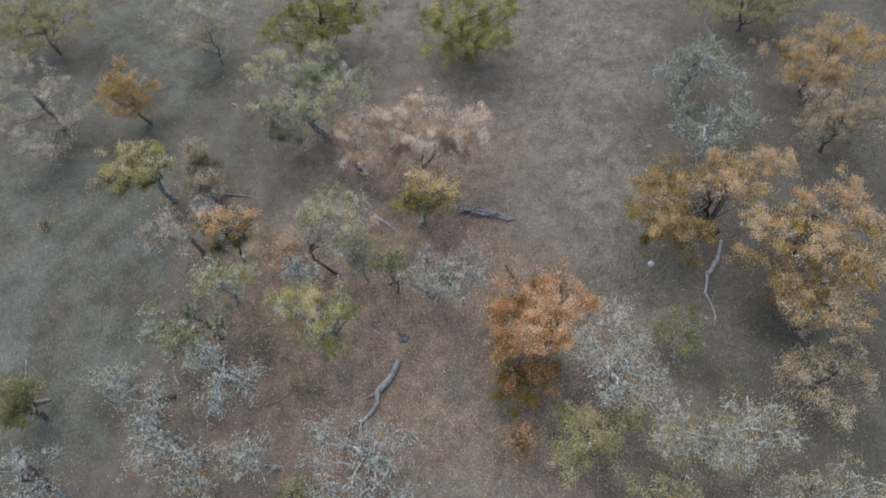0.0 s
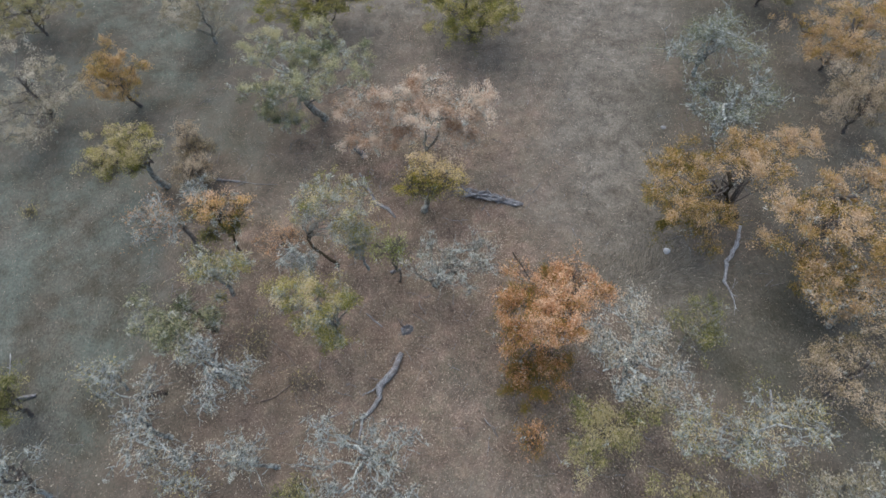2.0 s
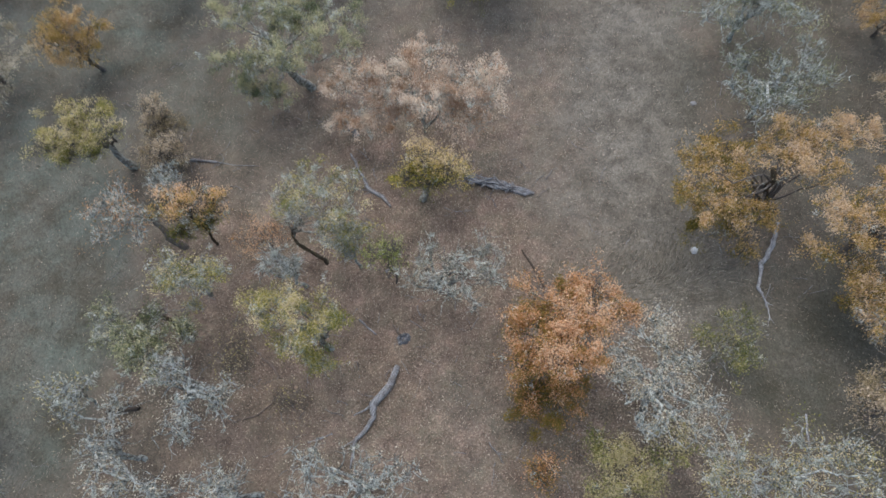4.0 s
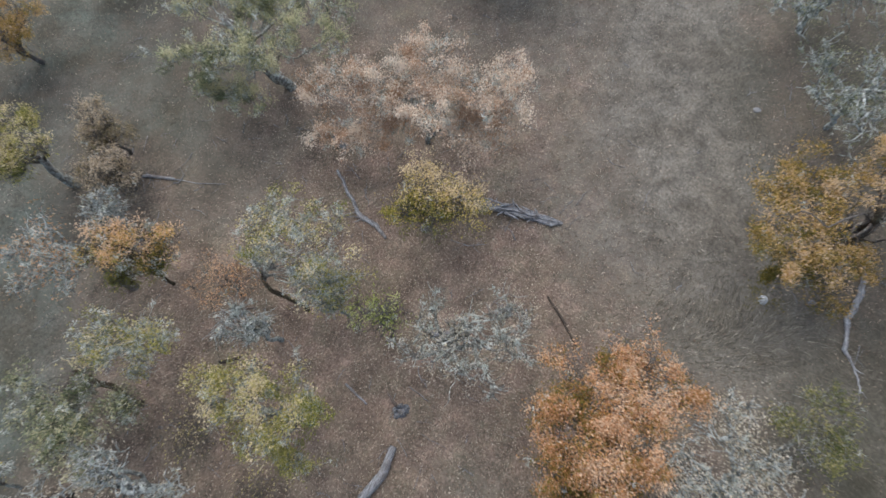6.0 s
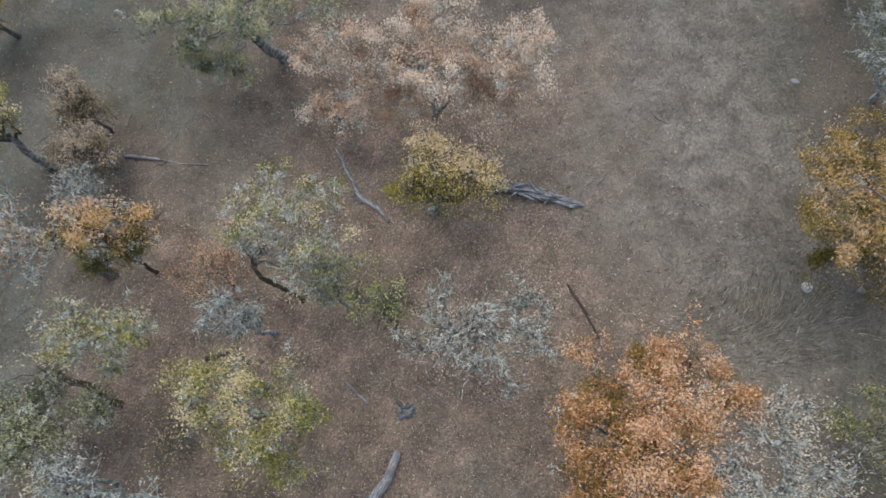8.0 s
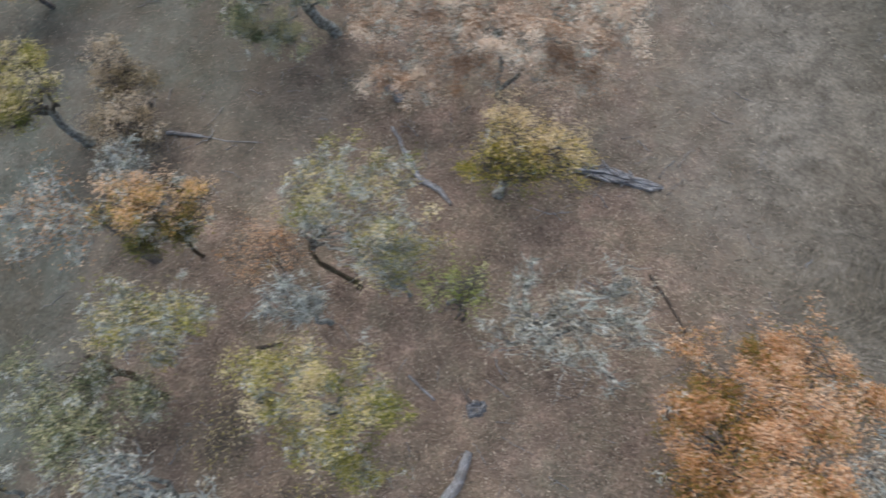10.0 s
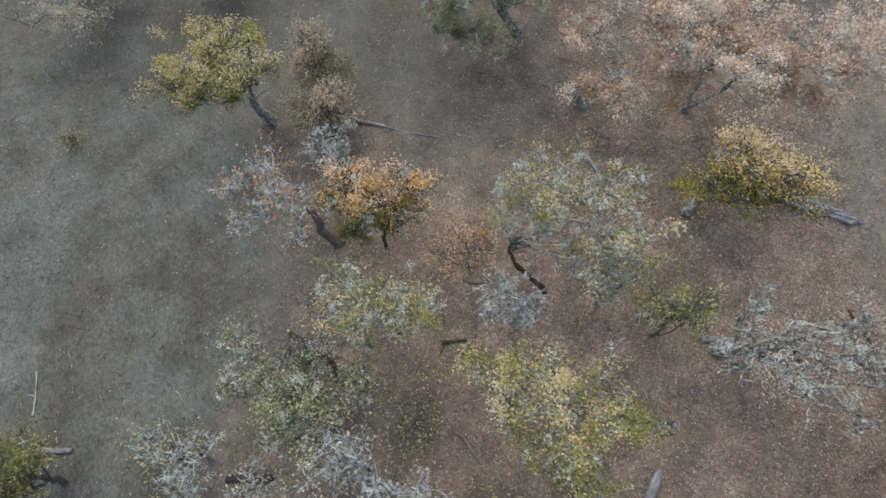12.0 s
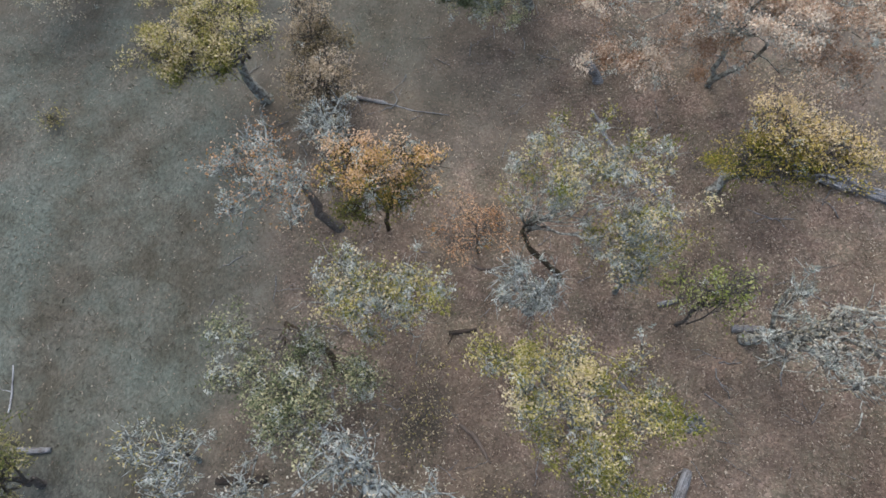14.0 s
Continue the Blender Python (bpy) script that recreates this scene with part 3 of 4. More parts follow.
oak("thin grey oak with faded leaves and lichen", (-1.15, 10.8), (-0.75, 10.4), (2.2, 1.1), 1.4, 3.0, "grey", 1000, 1000, 26, trunk=0.1, tufts=0.5, limbs=12, bony=1.6, tone=0.75, bark=BARK_PALE, big=0.8, reach=0.55, gaps=1.3, wild=1.5,
    pads=[(-1.49, 10.45, 3, 0.54), (-0.95, 10.78, 3, 0.49), (-0.46, 10.6, 3, 0.54), (0.25, 10.7, 3, 0.54), (0.79, 10.8, 3, 0.43), (-0.31, 9.93, 3, 0.53), (0.43, 10.03, 3, 0.53), (0.92, 10.4, 3, 0.37), (-1.06, 9.84, 3, 0.53), (-1.7, 9.96, 3, 0.43), (-0.43, 9.41, 3, 0.42), (0.51, 9.6, 3, 0.36), (0.17, 9.09, 3, 0.29)])
oak("leaning oak with lichen and yellow-green leaves", (-4.62, 11.65), (-4.25, 12.45), (1.9, 1.55), 1.9, 4.0, "yellow", 2300, 2800, 27, trunk=0.062, stub=0.4, limbs=20, bony=0.9, tone=0.66, bark=BARK_PALE, spread=0.34, knee=(-5.5, 12.15, 1.2), reach=0.55, trunk_bark=BARK_MOSS, gaps=2.2, wild=1.6,
    pads=[(-4.25, 13.05, 3.5, 0.52), (-3.66, 12.96, 3.5, 0.46), (-3.17, 12.94, 3.5, 0.32), (-4.52, 12.29, 3.5, 0.43), (-4, 12.27, 3.5, 0.5), (-3.45, 11.77, 3.5, 0.49), (-2.94, 11.75, 3.5, 0.38), (-3.71, 11.3, 3.2, 0.5), (-3.12, 11.28, 3.2, 0.39), (-4.32, 11.59, 2.8, 0.41), (-4.7, 11.92, 3.5, 0.39), (-5.66, 12.44, 2.4, 0.37), (-5.44, 13.41, 2.7, 0.41), (-5.06, 13.84, 2.7, 0.37), (-4.9, 13, 2.9, 0.37), (-5.24, 12.93, 2.4, 0.35), (-5.62, 13.23, 2.3, 0.29), (-4.74, 12.42, 2.6, 0.31)])
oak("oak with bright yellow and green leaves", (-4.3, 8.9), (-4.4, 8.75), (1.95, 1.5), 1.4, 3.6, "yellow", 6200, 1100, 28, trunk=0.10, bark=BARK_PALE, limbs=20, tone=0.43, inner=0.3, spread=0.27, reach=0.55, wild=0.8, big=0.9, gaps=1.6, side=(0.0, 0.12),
    pads=[(-4.82, 9.64, 3.5, 0.26), (-5.84, 9.26, 2.9, 0.36), (-5.27, 9.39, 3.3, 0.39), (-4.72, 9.24, 3.5, 0.38), (-5.33, 8.86, 3.5, 0.35), (-4.78, 8.73, 3.5, 0.35), (-5.3, 8.4, 3.5, 0.37), (-4.14, 9.14, 3.5, 0.3), (-3.65, 8.89, 3.5, 0.34), (-3.32, 8.73, 3.5, 0.29), (-3.88, 8.56, 3.5, 0.36), (-3.44, 8.39, 3.5, 0.3), (-4.32, 8.26, 3.5, 0.36), (-4.93, 8.13, 2.9, 0.34), (-4.37, 8, 2.9, 0.36), (-3.83, 7.89, 2.7, 0.38), (-4.23, 7.62, 2.5, 0.37), (-3.65, 9.43, 3.5, 0.22)])
oak("small dead oak furred with white lichen", (-5.25, 10.9), (-5.3, 10.65), (0.6, 0.5), 1.8, 3.0, "grey", 60, 600, 29, trunk=0.06, limbs=7, bony=1.2, tone=0.85, bark=BARK_WHITE)
oak("low shrub with bright green leaves", (-2.35, 10.9), (-2.35, 10.9), (0.6, 0.62), 1.4, 3.3, "lime", 650, 60, 30, trunk=0.04, limbs=6, tone=0.65, name="oak_shrub", category="shrub", wild=1.5, gaps=1.2)
oak("oak with pale yellow leaves and grey lichen", (-8.35, 10.75), (-8.4, 10.55), (1.45, 0.95), 1.8, 3.4, "yellow", 1600, 1700, 31, trunk=0.08, limbs=12, tone=0.55, spread=0.28, reach=0.55, knee=(-8.45, 10.7, 1.2), gaps=1.5, bark=BARK_PALE,
    pads=[(-8.15, 10.44, 3.3, 0.46), (-8.49, 10, 3.3, 0.45), (-7.64, 10.21, 3.3, 0.41), (-7.11, 10.42, 3.3, 0.41), (-6.67, 10.08, 3.3, 0.37), (-7.22, 9.82, 3.3, 0.4), (-7.84, 9.67, 3.3, 0.34), (-7.8, 9.84, 2, 0.29)])
oak("grey-green oak leaning with lichen over its limbs", (-8.6, 9.15), (-9.1, 8.7), (1.7, 1.75), 1.5, 3.2, "sage", 4300, 3000, 32, trunk=0.075, stub=0.35, limbs=22, bony=0.7, tone=0.6, bark=BARK, spread=0.34, knee=(-9.7, 9.9, 1.3), reach=0.55, trunk_bark=BARK_MOSS, gaps=1.6,
    pads=[(-10.44, 9.43, 2.2, 0.47), (-9.92, 8.97, 2.3, 0.45), (-10.5, 8.76, 2.1, 0.38), (-9.68, 8.34, 2.6, 0.4), (-9.05, 8.41, 2.6, 0.46), (-8.52, 8.51, 2.6, 0.37), (-8.59, 7.99, 2.6, 0.42), (-9.2, 7.88, 2.6, 0.37), (-7.94, 8.67, 2, 0.36), (-7.88, 9.15, 2, 0.3), (-8.76, 9.24, 2.4, 0.45), (-9.05, 8.58, 2.4, 0.47), (-8.3, 8.36, 2.4, 0.42), (-9.21, 7.95, 2.4, 0.46), (-8.48, 7.75, 2.4, 0.41), (-7.83, 8.79, 2.4, 0.36)])
oak("bare oak with white lichen-crusted twigs", (-7.6, 7.3), (-7.8, 7.45), (1.3, 1.15), 1.2, 2.6, "grey", 500, 600, 33, trunk=0.09, limbs=9, bony=1.9, tone=0.8, bark=BARK_WHITE, reach=0.7, wild=1.5, gaps=1.2, tufts=0.5,
    pads=[(-7.85, 7.7, 2.9, 0.8), (-7.3, 6.63, 2.9, 0.48), (-7.58, 6.19, 2.4, 0.56), (-6.68, 7.1, 2.3, 0.61), (-6.99, 6.78, 2, 0.42)])
oak("sparse grey oak with lichen and dead twigs", (-9.4, 5.7), (-10.0, 5.9), (1.6, 1.3), 1.0, 2.4, "grey", 800, 600, 34, trunk=0.08, limbs=10, bony=1.9, tone=0.7, bark=BARK_WHITE, reach=0.7, wild=1.5, gaps=1.2, tufts=0.5,
    pads=[(-10.93, 7.1, 2, 0.38), (-9.74, 6.96, 2, 0.52), (-9.79, 5.83, 2, 0.7), (-9.11, 4.84, 2, 0.64), (-9.92, 4.78, 2, 0.42), (-7.9, 4.57, 2, 0.54)])
oak("bare low oak with grey lichen", (-5.8, 4.75), (-6.4, 4.65), (1.0, 0.75), 0.8, 2.0, "grey", 250, 350, 35, trunk=0.07, limbs=6, bony=1.9, tone=0.7, bark=BARK_WHITE, reach=0.7, wild=1.5, gaps=1.2, tufts=0.5,
    pads=[(-6.51, 4.79, 1.9, 0.7), (-6.95, 4.96, 1.9, 0.48)])
oak("dead oak with pale bleached limbs and lichen", (-2.7, 5.0), (-3.1, 4.75), (1.95, 1.25), 0.8, 2.2, "grey", 700, 900, 36, trunk=0.07, limbs=15, bony=1.9, tone=0.75, bark=BARK_WHITE, reach=0.6, wild=1.6, tufts=0.55,
    pads=[(-4.35, 5.27, 2, 0.72), (-3.7, 5.33, 2, 0.51), (-2.81, 5.22, 2, 0.61), (-1.84, 5.16, 2, 0.64), (-4.02, 3.58, 2, 0.73), (-4.5, 4.41, 2, 0.53), (-2.92, 4.45, 2, 0.53), (-2.78, 3.41, 2, 0.66), (-1.72, 3.39, 2, 0.45), (-2.05, 4.27, 2, 0.46)])
oak("curved leaning oak with a flat yellow crown", (-11.9, 15.8), (-12.75, 15.65), (1.75, 1.25), 2.0, 3.8, "yellow", 8000, 120, 37, trunk=0.14, spread=0.26, limbs=18, tone=0.78, inner=0.35, lean=0.1, wild=0.9, knee=(-12.25, 15.85, 1.2), fork=0.8, trunk_bark=BARK_PALE, bony=1.0, flat=0.3, gaps=1.2, big=0.95,
    pads=[(-13.44, 14.89, 3.3, 0.44), (-12.81, 14.78, 3.3, 0.48), (-12.35, 15.19, 3.3, 0.49), (-11.97, 15.53, 3.3, 0.49), (-12.72, 14.8, 2.8, 0.46), (-11.05, 15.11, 3.3, 0.33), (-10.72, 15.27, 3.3, 0.22), (-12.13, 14.77, 2.5, 0.39), (-12.93, 14.74, 2.6, 0.39), (-11.26, 14.69, 3.3, 0.3), (-13.04, 14.42, 3.3, 0.33), (-12.55, 15.87, 3.3, 0.51), (-11.72, 15.91, 3.3, 0.45), (-11.63, 15.04, 3.3, 0.42), (-12.16, 14.87, 3, 0.4)])
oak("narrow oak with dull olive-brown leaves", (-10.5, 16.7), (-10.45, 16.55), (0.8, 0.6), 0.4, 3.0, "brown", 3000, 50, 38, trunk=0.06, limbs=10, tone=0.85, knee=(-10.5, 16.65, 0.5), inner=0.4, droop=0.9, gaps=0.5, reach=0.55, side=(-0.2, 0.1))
oak("small oak with faded tan leaves", (-10.1, 15.5), (-10.1, 15.3), (0.85, 0.5), 0.2, 2.5, "brown", 2800, 80, 39, trunk=0.06, limbs=10, tone=0.95, knee=(-10.1, 15.45, 0.4), droop=0.9, inner=0.5, gaps=0.5, reach=0.55)
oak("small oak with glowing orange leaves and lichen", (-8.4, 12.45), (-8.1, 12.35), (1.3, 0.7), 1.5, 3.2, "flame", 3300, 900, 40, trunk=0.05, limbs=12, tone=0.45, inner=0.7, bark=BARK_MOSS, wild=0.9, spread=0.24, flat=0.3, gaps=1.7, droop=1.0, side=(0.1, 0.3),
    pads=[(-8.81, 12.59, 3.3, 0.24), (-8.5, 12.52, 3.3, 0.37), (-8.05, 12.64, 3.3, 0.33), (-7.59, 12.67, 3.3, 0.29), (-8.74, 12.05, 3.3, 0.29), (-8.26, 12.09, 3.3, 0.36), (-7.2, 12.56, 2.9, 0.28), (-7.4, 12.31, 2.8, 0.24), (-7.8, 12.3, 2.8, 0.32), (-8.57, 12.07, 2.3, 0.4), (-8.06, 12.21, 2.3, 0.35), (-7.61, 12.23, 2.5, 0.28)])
oak("grey leaning oak with lichen and orange remnants", (-9.4, 12.45), (-10.4, 12.45), (1.3, 1.3), 1.3, 3.2, "orange", 600, 1000, 41, trunk=0.11, trunk_bark=BARK, tufts=0.5, limbs=12, bony=1.3, tone=0.7, bark=BARK_WHITE, knee=(-10.1, 12.9, 1.3),
    pads=[(-10.41, 12.88, 2.9, 0.44), (-9.98, 12.43, 2.9, 0.43), (-10.81, 12.7, 2.9, 0.35), (-9.59, 12.08, 2.9, 0.28), (-11.11, 12.22, 2.9, 0.31), (-10.72, 11.66, 2.9, 0.3), (-9.84, 11.84, 2.9, 0.34), (-9.47, 11.53, 2.9, 0.27), (-10.18, 11.95, 2.9, 0.38)])
oak("tree with rust-brown leaves on a forked trunk", (-14.2, 20.4), (-14.5, 20.1), (1.7, 1.4), 1.0, 3.6, "amber", 8500, 80, 42, trunk=0.09, limbs=9, tone=0.6, droop=0.8)
oak("oak with dull pinkish leaves and grey twigs", (-17.9, 19.7), (-17.9, 19.7), (2.5, 2.7), 0.8, 3.7, "grey", 9000, 420, 43, trunk=0.08, bony=0.5, limbs=14, tone=0.7, droop=0.9)
oak("tall oak with dense olive leaves", (-6.2, 24.6), (-6.1, 24.5), (3.5, 2.3), 0.6, 4.4, "yellow", 22000, 260, 44, trunk=0.09, gaps=0.5, bony=0.5, limbs=22, tone=0.35, wild=0.6, droop=0.9)
oak("oak with yellow-green crown over dry grass", (0.6, 23.6), (0.6, 23.5), (2.9, 2.4), 0.5, 4.2, "yellow", 22000, 160, 45, trunk=0.09, gaps=0.5, bony=0.5, limbs=22, tone=0.4, wild=0.6, droop=0.9)
oak("low rounded oak with yellow-green leaves", (-14.25, 6.6), (-14.3, 6.65), (1.05, 0.95), 0.6, 2.5, "green", 4200, 80, 46, trunk=0.08, limbs=8, tone=0.7, wild=0.5, droop=0.9, gaps=0.9)
oak("small white lichen-furred bush", (-9.55, 13.9), (-9.55, 13.85), (0.5, 0.45), 1.2, 2.7, "grey", 90, 380, 47, trunk=0.04, limbs=6, bony=1.6, tone=0.7, bark=BARK_WHITE)
oak("pale grey oak at the edge of the grass", (-12.8, 4.1), (-12.8, 4.2), (1.2, 1.1), 1.0, 2.8, "grey", 400, 500, 48, trunk=0.08, limbs=8, bony=1.7, tone=0.6, bark=BARK_WHITE, tufts=0.5)
oak("oak with faded yellow-green leaves and lichen", (9.5, 3.1), (9.5, 3.2), (1.8, 1.0), 1.3, 3.2, "grey", 3000, 380, 49, trunk=0.10, limbs=9, tone=0.4, gaps=1.0, bark=BARK_PALE)
oak("low oak with olive leaves", (5.3, 2.8), (5.3, 2.95), (1.5, 0.9), 1.2, 3.0, "green", 3000, 400, 50, trunk=0.09, limbs=9, tone=1.0, gaps=1.0)
oak("oak with dark olive and brown leaves", (-20.4, 25.7), (-20.4, 25.7), (3.2, 2.6), 0.5, 4.2, "green", 16000, 120, 51, trunk=0.08, gaps=0.5, bony=0.5, limbs=18, tone=1.0, droop=0.9)
oak("pale oak standing in dry grass", (-11.6, 24.3), (-11.6, 24.3), (2.1, 2.2), 0.6, 4.0, "grey", 9000, 420, 52, trunk=0.08, limbs=10, bony=0.5, tone=0.55, bark=BARK_PALE, droop=0.9)
oak("oak with olive and amber leaves behind the gap", (13.6, 24.5), (13.6, 24.5), (3.4, 2.0), 0.5, 4.0, "green", 16000, 150, 53, trunk=0.08, gaps=0.5, bony=0.5, limbs=18, tone=1.0, droop=0.9)
oak("low shrub with sparse reddish leaves", (-6.4, 12.1), (-6.4, 12.15), (0.95, 0.95), 0.6, 2.0, "orange", 900, 60, 54, trunk=0.035, big=0.8, limbs=6, tone=0.75, name="oak_shrub", category="shrub", bony=0.6)
oak("low sparse oak sprouts with pale yellow leaves", (-7.0, 8.7), (-7.0, 8.7), (0.95, 1.0), 0.15, 0.8, "yellow", 170, 0, 62, trunk=0.02, limbs=9, tone=0.9, name="oak_sprouts", category="shrub", bony=0.5, reach=0.7, wild=1.5)
oak("low sparse oak sprouts with tan leaves", (-5.3, 7.2), (-5.3, 7.2), (0.7, 0.6), 0.1, 0.6, "yellow", 90, 0, 63, trunk=0.02, limbs=6, tone=0.85, name="oak_sprouts", category="shrub", bony=0.5, reach=0.7, wild=1.5)
oak("tiny yellow bush alone in the grass", (-17.2, 14.7), (-17.2, 14.7), (0.28, 0.25), 0.02, 0.25, "yellow", 110, 0, 55, trunk=0.012, limbs=4, tone=0.5, name="oak_shrub", category="shrub", bony=0.3)
oak("grey lichen-hung oak at the clearing edge", (9.9, 20.3), (9.95, 20.5), (1.9, 1.8), 0.9, 3.7, "sage", 3200, 1200, 56, trunk=0.10, limbs=14, bony=1.8, tone=0.6, bark=BARK_WHITE, big=0.85, tufts=0.8,
    pads=[(8.54, 19.33, 2.8, 0.92), (9.87, 19.54, 2.8, 0.98), (10.9, 19.77, 2.8, 0.92), (9.51, 20.76, 2.8, 0.9), (11.22, 18.6, 2.8, 0.68), (10.93, 21.16, 2.8, 0.9)])
oak("oak with faded amber and olive leaves", (11.5, 8.7), (11.5, 8.8), (2.0, 1.2), 1.0, 3.2, "amber", 4300, 350, 57, trunk=0.10, limbs=12, tone=0.8, spread=0.28, gaps=1.2, wild=1.4, bark=BARK_PALE)
oak("small oak with yellow-green leaves and white lichen", (-3.55, 11.55), (-3.6, 11.5), (0.95, 0.75), 1.5, 3.2, "yellow", 800, 500, 58, trunk=0.05, limbs=9, bony=0.8, tone=0.45, spread=0.3, bark=BARK_WHITE)
oak("small lichen-furred bush in thin grass", (-11.3, 7.4), (-11.3, 7.4), (0.8, 0.7), 0.7, 1.8, "yellow", 200, 300, 59, trunk=0.045, limbs=6, bony=1.7, tone=0.7, bark=BARK_WHITE, tufts=0.45)
oak("low dark green oak bush among dead twigs", (-5.0, 3.8), (-5.0, 3.75), (0.7, 0.5), 0.4, 1.9, "green", 900, 90, 60, trunk=0.05, limbs=7, tone=0.6, name="oak_shrub", category="shrub")
oak("low lichen-covered bush with pale leaves", (-8.0, 3.7), (-8.0, 3.7), (1.0, 0.7), 0.5, 1.8, "yellow", 250, 350, 61, trunk=0.05, limbs=7, bony=1.7, tone=0.75, bark=BARK_WHITE, tufts=0.5)


# ---- ground: one sheet to the horizon, leaf mould under the trees, dry grass in the open ----
def cover_at(x, y):
    """How much fallen leaf hides the ground: 1 under the trees, 0 in the open grass."""
    c = np.full(np.shape(x), 0.42) + 0.16 * np.sin(0.8 * x + 1.1 * np.sin(0.9 * y)) * np.sin(0.75 * y + 0.9 * np.sin(0.6 * x + 1.0))
    for cx, cy, r in CROWNS:
        c = c + 0.45 * np.exp(-((x - cx) ** 2 + (y - cy) ** 2) / (1.0 * r + 0.5) ** 2)
    c = np.clip(c, 0, 0.9) + 0.35 * np.exp(-(((x + 3.4) / 4.5) ** 2 + ((y - 11.0) / 4.5) ** 2))
    c = c - 0.75 * np.exp(-(((x - 6.4) / 2.3) ** 2 + ((y - 16.0) / 6.5) ** 2)) + 0.4 * np.exp(-(((x - 0.9) / 2.2) ** 2 + ((y - 12.7) / 1.7) ** 2))
    c = c - 1.3 * np.exp(-(((x + 14.2) / 2.9) ** 2 + ((y - 10.0) / 4.6) ** 2))
    c = c - 0.8 * np.exp(-(((x + 14.0) / 2.5) ** 2 + ((y - 26.0) / 4.0) ** 2)) - 0.7 * np.exp(-(((x - 9.0) / 3.0) ** 2 + ((y - 8.5) / 2.6) ** 2)) - 0.25 * np.exp(-(((x + 9.0) / 3.0) ** 2 + ((y - 18.5) / 3.0) ** 2))
    away = 1 / (1 + np.exp((x + 12.5) / 0.7)) + 1 / (1 + np.exp(-(x - 9.5) / 0.7)) + 1 / (1 + np.exp(-(y - 22.0) / 0.8))
    return np.clip(c * (1 - 0.55 * np.clip(away, 0, 1)), 0, 1)


def grey_dim_at(x, y):
    """Where the open grass is greyer, and where lens fall-off and tree shade are painted into the ground."""
    d = 1.2 * np.exp(-(((x + 14.5) / 4.5) ** 2 + ((y - 11.0) / 6.0) ** 2)) + np.exp(-(((x + 14.0) / 4.5) ** 2 + ((y - 25.0) / 6.0) ** 2)) + 0.6 * np.exp(-(((x - 9.5) / 3.5) ** 2 + ((y - 8.0) / 4.0) ** 2))
    # outer bands darken the ground to the sides, standing in for lens fall-off
    d = d + 0.8 / (1 + np.exp(-(x - 10.0) / 0.8)) + 0.8 / (1 + np.exp((x + 17.0) / 0.8)) + 0.7 / (1 + np.exp((y - 4.0) / 0.7)) * (1 - np.exp(-((x + 1) / 4.0) ** 4)) + 0.9 * np.exp(-(((x + 9.0) / 3.5) ** 2 + ((y - 17.8) / 3.0) ** 2))
    d = d + 0.9 * np.exp(-(((x - 10.5) / 4.0) ** 2 + ((y - 5.5) / 3.0) ** 2)) + 0.85 * np.exp(-(((x + 8.6) / 4.6) ** 2 + ((y - 5.8) / 3.0) ** 2)) + 0.7 * np.exp(-(((x + 12.0) / 4.5) ** 2 + ((y - 17.5) / 3.0) ** 2)) + 0.9 * np.exp(-(((x - 9.6) / 2.4) ** 2 + ((y - 18.0) / 3.2) ** 2)) + 0.5 * np.exp(-(((x + 10.0) / 3.0) ** 2 + ((y - 20.0) / 2.5) ** 2))
    return np.clip(d, 0, 1)


def moss_at(x, y):
    """Where moss greens the greyed grass: the meadow on the west side."""
    return 0.25 + 0.75 / (1 + np.exp((x + 8.5) / 1.5))


def build_ground():
    near_x, near_y = np.arange(-26, 22.01, 0.2), np.arange(-6, 34.01, 0.2)
    far = np.array([1.0, 3.0, 8.0, 20.0, 60.0, 160.0, 400.0, 900.0])
    xs = np.concatenate([-26 - far[::-1], near_x, 22 + far])
    ys = np.concatenate([-6 - far[::-1], near_y, 34 + far])
    gx, gy = np.meshgrid(xs, ys)
    gz = rise_at(gx, gy)
    w, h = len(xs), len(ys)
    i = (np.arange(h - 1)[:, None] * w + np.arange(w - 1)[None]).ravel()
    tris = np.concatenate([np.stack([i, i + 1, i + w + 1], -1), np.stack([i, i + w + 1, i + w], -1)])
    me = tri_mesh("ground", np.stack([gx, gy, gz], -1).reshape(-1, 3), tris, GROUND, True, cover=cover_at(gx, gy).ravel(), grey_dim=grey_dim_at(gx, gy).ravel(), moss=moss_at(gx, gy).ravel())
    return tagged(new("ground", me), label="woodland floor of brown leaf mould and dry grass", category="ground", kind="structure")


build_ground()


CHIP_SHAPE = np.array([(0, 0, 0), (0.5, 0.2, 0.06), (1, 0, -0.04), (0.45, -0.2, 0.04)])
CHIP_TRIS = np.array([(0, 3, 1), (1, 3, 2)])


